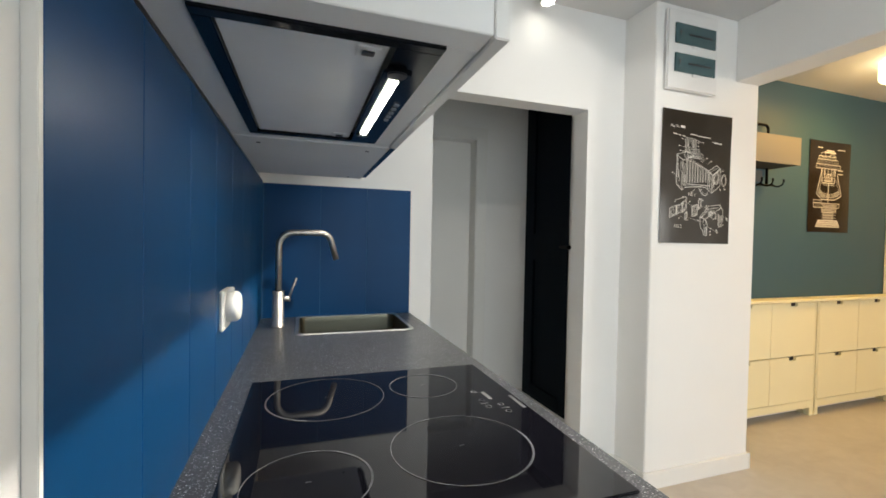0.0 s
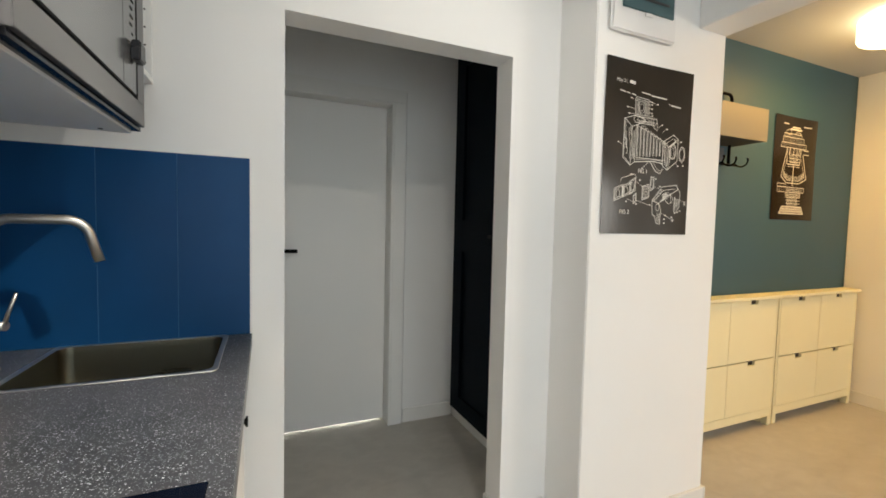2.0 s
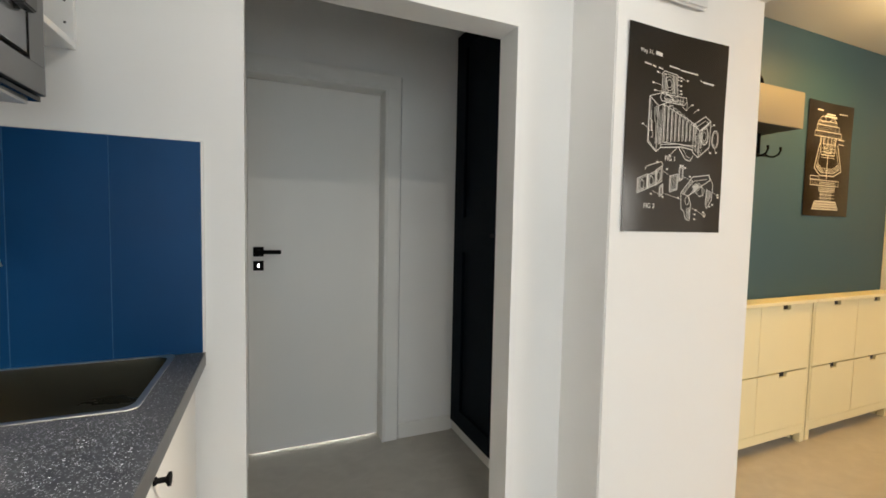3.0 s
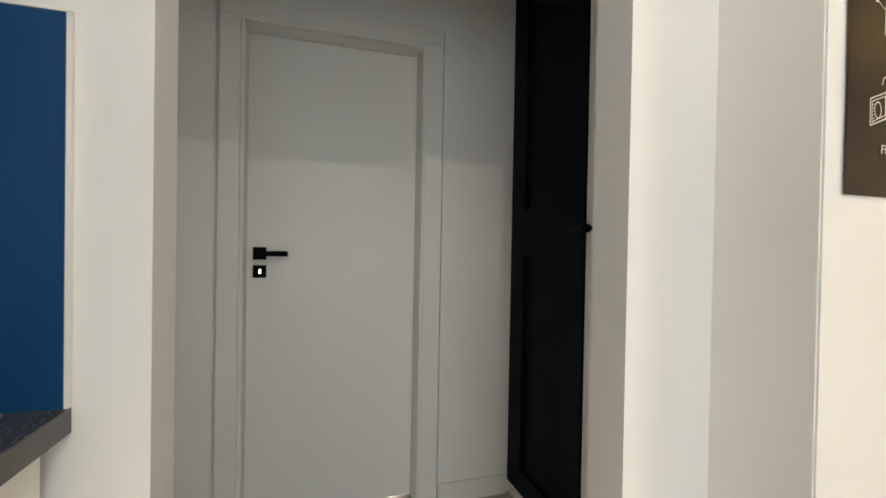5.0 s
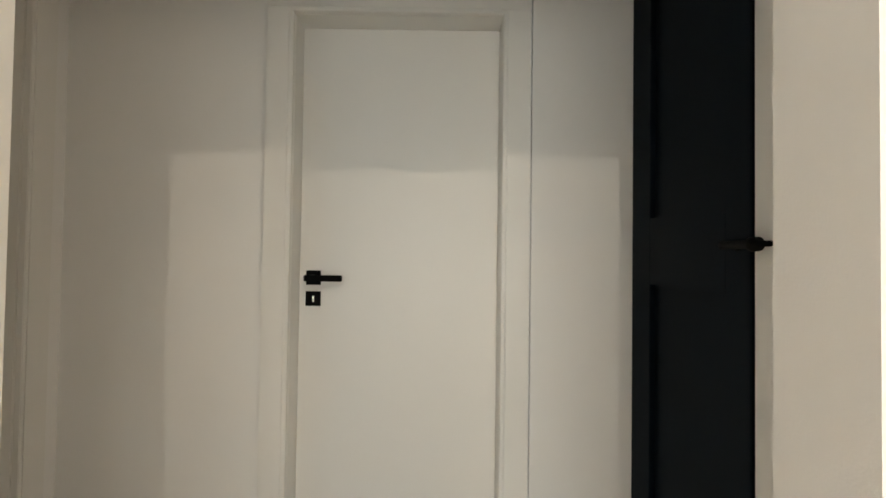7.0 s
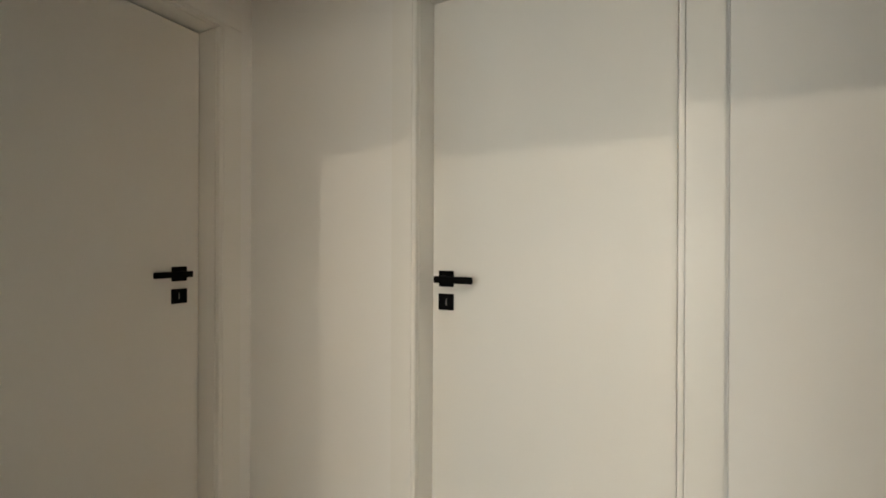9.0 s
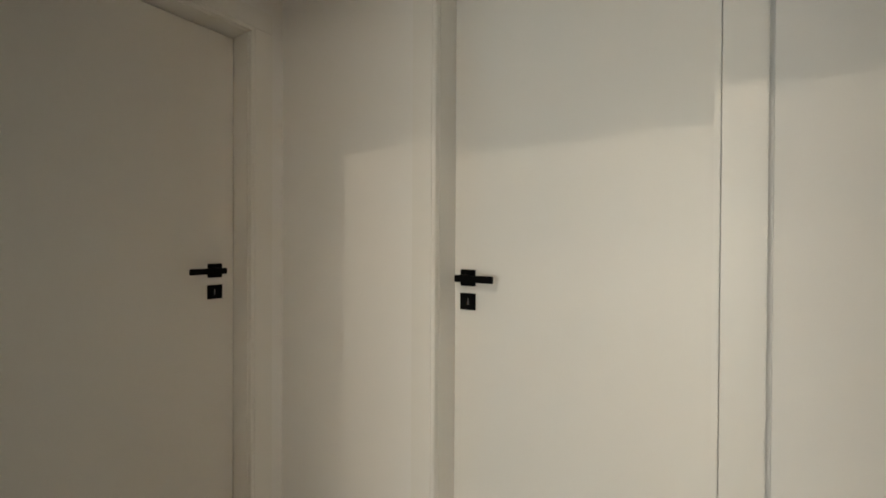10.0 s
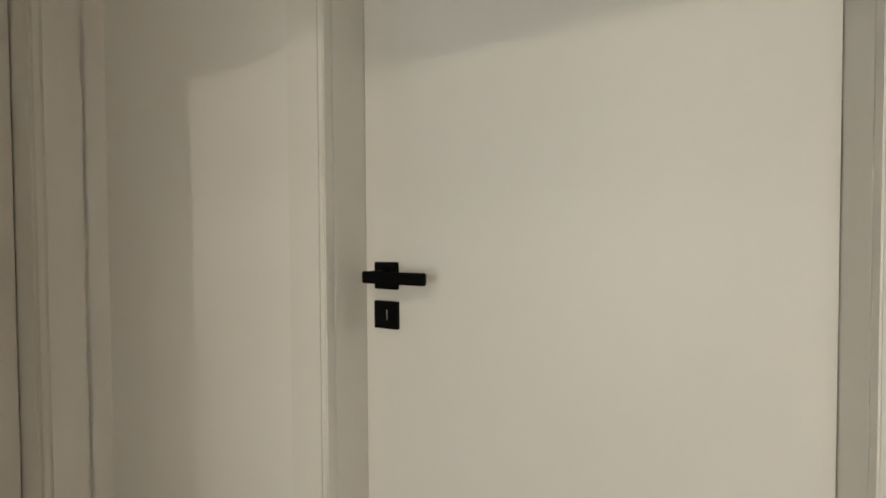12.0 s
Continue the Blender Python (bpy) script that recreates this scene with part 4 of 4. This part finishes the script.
    for u, v, a, b in ((452, 205, 80, 80), (545, 262, 40, 70), (350, 178, 34, 50)):
        g.line((u, v), (u, v + b), (u + a, v + b + 16), (u + a, v + 16), closed=True, width=0.0024)
        g.line((u + 8, v + 10), (u + 8, v + b - 6), (u + a - 8, v + b + 6), (u + a - 8, v + 20), closed=True)
    g.hatch((462, 215), (462, 270), (520, 282), (520, 228), 8)
    # second figure: hollow body
    g.line((572, 205), (690, 292), (860, 308), (872, 280), (760, 238), (650, 190), closed=True, width=0.0024)
    g.line((572, 205), (580, 120), (610, 110), (628, 70), (672, 62), (680, 150), (655, 190), width=0.0024)
    g.line((860, 300), (905, 262), (900, 175), (850, 130), (835, 150), (840, 235), width=0.0024)
    g.line((600, 200), (700, 270), (840, 285)), g.line((660, 195), (760, 262), (820, 225), (800, 190))
    g.line((720, 215), (750, 245), (790, 240), (800, 200), (770, 190), closed=True, width=0.002)
    g.loop(640, 165, 20, 22, 0.0018), g.loop(740, 235, 24, 16)
    for k in range(7):
        g.line((845 + 8 * k, 232 - 2 * k), (845 + 8 * k, 145 + 7 * k), width=0.0014)
        g.line((635 + 6 * k, 130), (640 + 6 * k, 72), width=0.001)
    g.hatch((580, 205), (680, 275), (700, 270), (605, 200), 16)
    g.hatch((690, 245), (730, 262), (755, 236), (705, 205), 12, 0.0012)
    for a, b in (((380, 310), (470, 280)), ((590, 290), (690, 268)), ((380, 200), (575, 170)), ((690, 130), (810, 95)), ((900, 220), (960, 205)), ((280, 205), (350, 190))):
        g.line(a, b, width=0.0011)
    for u, v in ((318, 352), (555, 345), (605, 335), (420, 320), (660, 292), (545, 178), (385, 178), (268, 190), (965, 205), (968, 190), (910, 150), (880, 140), (735, 118), (725, 95), (725, 70), (815, 108), (825, 88)):
        g.label(u, v)
    g.loop(965, 197, 9, 7), g.loop(828, 92, 12, 10)
    # small type that cannot be read
    for u0, u1, v, wd in ((395, 500, 832, 0.004), (510, 690, 823, 0.004), (720, 735, 792, 0.004), (745, 860, 786, 0.005), (150, 215, 822, 0.004), (228, 262, 817, 0.004), (285, 330, 813, 0.004)):
        g.line((u0, v), (u1, v - 5), width=wd)
    g.line((255, 880), (320, 876), width=0.011)
    part("drawing", g.done(), INK, p, "white line drawing of a camera")
    yy = CY - 0.0075
    words("caption", "May 31,", 0.019, (x0 + 0.17 * w, yy, z0 + 0.868 * h), INK, p)
    words("caption", "FIG 1", 0.024, (x0 + 0.44 * w, yy + 0.002, z0 + 0.362 * h), INK, p)
    words("caption", "FIG 2", 0.024, (x0 + 0.25 * w, yy + 0.001, z0 + 0.118 * h), INK, p)


def machine_poster():
    x0, z0, w, h = 3.832, 1.384, 0.494, 0.712
    y = GY
    p = thing("machine_poster", (x0 + w / 2, y, z0), "black poster with pale machine drawing on dark green wall", "poster")
    part("paper", sheet(x0, z0, w, h, y), PAPER, p)
    g = Drawing(x0, z0, w, h, y)
    W = 0.0034
    for a in ((165, 700, 760, 745), (200, 745, 700, 800), (220, 800, 640, 835)):
        u0, v0, u1, v1 = a
        g.line((u0, v0), (u1, v0), (u1, v1), (u0, v1), closed=True, width=W)
        g.hatch((u0, v0), (u1, v0), (u1, v1), (u0, v1), 18, 0.0014)
    g.loop(330, 850, 60, 26, W), g.line((470, 835), (560, 880), (640, 835), width=W), g.line((480, 835), (560, 860), (620, 835), width=0.002)
    g.line((700, 690), (830, 690), width=0.005), g.line((700, 650), (830, 650), width=0.004)
    for u in (300, 380, 460, 540, 620):
        g.line((u, 700), (u - 6, 620), width=W)
        g.line((u + 20, 700), (u + 10, 560), width=0.002)
    g.line((300, 700), (330, 540), (620, 540), (650, 700), width=W)
    g.line((350, 690), (400, 560), (560, 560), (600, 690), width=W)
    for v in (520, 545, 570, 600, 640):
        g.line((340, v), (630, v), width=0.0026)
    g.loop(480, 600, 60, 40, W), g.loop(480, 600, 30, 20, 0.0026)
    g.line((290, 640), (200, 420), (330, 360), (640, 360), (800, 410), (690, 640), width=0.005)
    g.line((320, 600), (245, 430), (345, 385), (625, 385), (755, 425), (655, 600), width=0.0026)
    g.hatch((245, 425), (345, 385), (370, 430), (270, 470), 8, 0.0024), g.hatch((345, 385), (625, 385), (600, 430), (370, 430), 14, 0.002), g.hatch((625, 385), (755, 425), (720, 470), (600, 430), 8, 0.0024)
    g.line((485, 540), (485, 330), width=0.006)
    g.line((120, 350), (320, 350), (320, 320), (120, 320), closed=True, width=W)
    for u0, v0, u1, v1 in ((130, 270, 760, 318), (330, 220, 680, 270), (380, 130, 610, 220)):
        g.line((u0, v0), (u1, v0), (u1, v1), (u0, v1), closed=True, width=W)
        g.hatch((u0, v0), (u1, v0), (u1, v1), (u0, v1), 12, 0.002)
    for v in (235, 250, 285, 300, 160, 190):
        g.line((340, v), (690, v), width=0.0026)
    g.line((250, 130), (720, 130), (780, 60), (190, 60), closed=True, width=0.005)
    g.hatch((250, 130), (720, 130), (780, 60), (190, 60), 30, 0.0032)
    g.line((250, 105), (720, 105), width=0.004), g.line((230, 85), (745, 85), width=0.004)
    for u0, u1, v, wd in ((190, 320, 925, 0.006), (410, 600, 900, 0.008), (370, 640, 880, 0.010), (680, 860, 918, 0.006)):
        g.line((u0, v), (u1, v), width=wd)
    part("drawing", g.done(), INK, p, "pale line drawing of a machine")


camera_poster()
machine_poster()


# ---- hall ----
def shoe_cabinet(x0, x1, label):
    c = thing("shoe_cabinet", ((x0 + x1) / 2, 0.23, 0), label, "shoe cabinet", "hall shoe cabinets")
    yf, yb = 0.178, GY - 0.016
    z1 = 0.862
    part("side_panel", boxes((x0, x0 + 0.018, yf + 0.001, yb, 0.062, z1), bevel=0.001), SHOEWHITE, c)
    part("side_panel", boxes((x1 - 0.018, x1, yf + 0.001, yb, 0.062, z1), bevel=0.001), SHOEWHITE, c)
    part("back_panel", boxes((x0 + 0.018, x1 - 0.018, yb - 0.02, yb - 0.004, 0.12, z1)), DARKPLASTIC, c)
    part("top", boxes((x0 - 0.003, x1 + 0.003, yf - 0.022, yb + 0.0, z1 + 0.0005, z1 + 0.020), bevel=0.002), SHOEWHITE, c)
    part("base_rail", boxes((x0, x1, yf + 0.002, yf + 0.02, 0.062, 0.117), bevel=0.0015), SHOEWHITE, c)
    part("middle_post", boxes(((x0 + x1) / 2 - 0.009, (x0 + x1) / 2 + 0.009, yf + 0.012, yb - 0.021, 0.12, z1)), SHOEWHITE, c)
    for a in (x0, x1 - 0.042):
        for yy in (yf + 0.002, yb - 0.045):
            part("leg", boxes((a, a + 0.042, yy, yy + 0.04, 0.0, 0.0615), bevel=0.002), SHOEWHITE, c)
    mid = (x0 + x1) / 2
    for za, zb in ((0.121, 0.456), (0.464, 0.855)):
        for a, b in ((x0 + 0.021, mid - 0.002), (mid + 0.002, x1 - 0.021)):
            m = (a + b) / 2
            nw, nh = 0.036, 0.026
            bm = bmesh.new()
            for quad in (((a, za), (b, za), (b, zb - nh), (a, zb - nh)), ((a, zb - nh), (m - nw, zb - nh), (m - nw, zb), (a, zb)), ((m + nw, zb - nh), (b, zb - nh), (b, zb), (m + nw, zb))):
                x_0, z_0 = quad[0]
                x_1, z_1 = quad[2]
                box(bm, x_0, x_1, yf, yf + 0.016, z_0, z_1)
            f = part("drawer_front", bm, SHOEWHITE, c)
            # dark plate behind the cut notch stands in for the shade inside
            part("grip_shade", boxes((m - nw, m + nw, yf + 0.017, yf + 0.021, zb - nh - 0.004, zb)), DARKPLASTIC, f, "dark plate for the shade in the finger notch")


shoe_cabinet(2.822, 3.799, "white shoe cabinet with four tilting fronts beside the column")
shoe_cabinet(3.811, 4.788, "white shoe cabinet with four tilting fronts beside the end wall")


def coat_rack():
    r = thing("coat_rack", (3.1, GY, 1.9), "beige boxed hall shelf on black pipes with coat hooks", "coat rack")
    x0, x1, y0, z0, z1 = 2.70, 3.405, 0.085, 1.828, 2.018
    part("shelf_box", boxes((x0, x1, y0, y0 + 0.012, z0, z1), (x0, x0 + 0.012, y0 + 0.012, GY - 0.001, z0 + 0.012, z1), (x1 - 0.012, x1, y0 + 0.012, GY - 0.001, z0 + 0.012, z1), bevel=0.0008), BEIGE, r)
    part("bottom_board", boxes((x0 + 0.0125, x1 - 0.0125, y0 + 0.0125, GY - 0.0015, z0 + 0.001, z0 + 0.012)), DARKBOARD, r, "dark brown underside board")
    for xe in (3.330, 2.78):
        bm = bmesh.new()
        pts = [(xe, GY - 0.03, 1.70), (xe, GY - 0.03, 1.80), (xe, GY - 0.03, 2.105)]
        tube(bm, pts, 0.009, 14)
        part("upright", bm, BLACK, r)
    bm = bmesh.new()
    tube(bm, [(3.33, GY - 0.03, 2.100)] + arc((3.295, GY - 0.03, 2.105), 0, 90, 0.035, "xz", 6) + arc((2.815, GY - 0.03, 2.105), 90, 180, 0.035, "xz", 6), 0.009, 14)
    part("top_pipe", bm, BLACK, r, "bent black pipe")
    bm = bmesh.new()
    tube(bm, [(2.74, GY - 0.05, 1.705), (3.37, GY - 0.05, 1.705)], 0.007, 12)
    part("hook_rail", bm, BLACK, r)
    for k in range(6):
        x = 2.80 + 0.11 * k
        bm = bmesh.new()
        tube(bm, [(x, GY - 0.055, 1.712), (x, GY - 0.075, 1.696), (x, GY - 0.10, 1.690), (x, GY - 0.125, 1.700), (x, GY - 0.135, 1.722), (x, GY - 0.132, 1.738)], [0.005, 0.005, 0.005, 0.005, 0.005, 0.007], 10)
        part("hook", bm, BLACK, r, "curved black coat hook")
    part("back_sheet", boxes((2.74, 3.31, GY - 0.012, GY - 0.001, 1.735, 1.815), bevel=0.001), GREYCLOTH, r, "dark grey sheet behind the hooks")


coat_rack()


def hall_lamp(x, y):
    l = thing("ceiling_lamp", (x, y, CEILZ), "lit warm white drum lamp close under the hall ceiling", "ceiling lamp")
    bm = bmesh.new()
    tube(bm, [(x, y, CEILZ - 0.0005), (x, y, CEILZ - 0.0075)], 0.12, 32)
    part("canopy", bm, TRIM, l)
    bm = bmesh.new()
    tube(bm, [(x, y, CEILZ - 0.008), (x, y, CEILZ - 0.012), (x, y, 2.380), (x, y, 2.371), (x, y, 2.368)], [0.20, 0.205, 0.205, 0.199, 0.185], 64)
    s = part("shade", bm, SHADE, l, "glowing drum shade")
    s.visible_shadow = False


hall_lamp(3.83, -0.34)


# ---- tiles ----
def tiles(parent, along):
    """Tall glazed tiles, 200 mm wide, one mesh shared by all whole tiles."""
    shared = {}
    zb = TOPZ + 0.001
    k = 0
    while True:
        a = 0.2 * k
        if along == "x":
            lo, hi = XW + 0.006 if k == 0 else 0.198 * k + 0.0009, 0.198 * (k + 1) - 0.0009
            if k == 3:
                break
            hi = min(hi, 0.5945)
            x0, x1, y0, y1, zt = lo, hi, -0.0095, -0.0056, 1.487
        else:
            lo, hi = -a - 0.1992, -a - (0.0115 if k == 0 else 0.0008)
            if hi < -1.57:
                break
            lo = max(lo, -1.5845)
            x0, x1, y0, y1, zt = XW - 0.0024, XW + 0.0012, lo, hi, 1.495
        key = (along, round(hi - lo, 4))
        if key not in shared:
            bm = boxes((0, x1 - x0, 0, y1 - y0, 0, zt - zb), bevel=0.0007, segments=1)
            me = bpy.data.meshes.new("tile")
            bm.to_mesh(me)
            bm.free()
            me.materials.append(BLUE)
            shared[key] = me
        t = new("tile", shared[key])
        t.location = (x0 + (0.023 * y0 if along == "y" else 0), y0, zb)
        t.rotation_euler.z = -0.023 if along == "y" else 0
        t.parent = parent
        k += 1


tiles(splash_w, "y")
tiles(splash_n, "x")
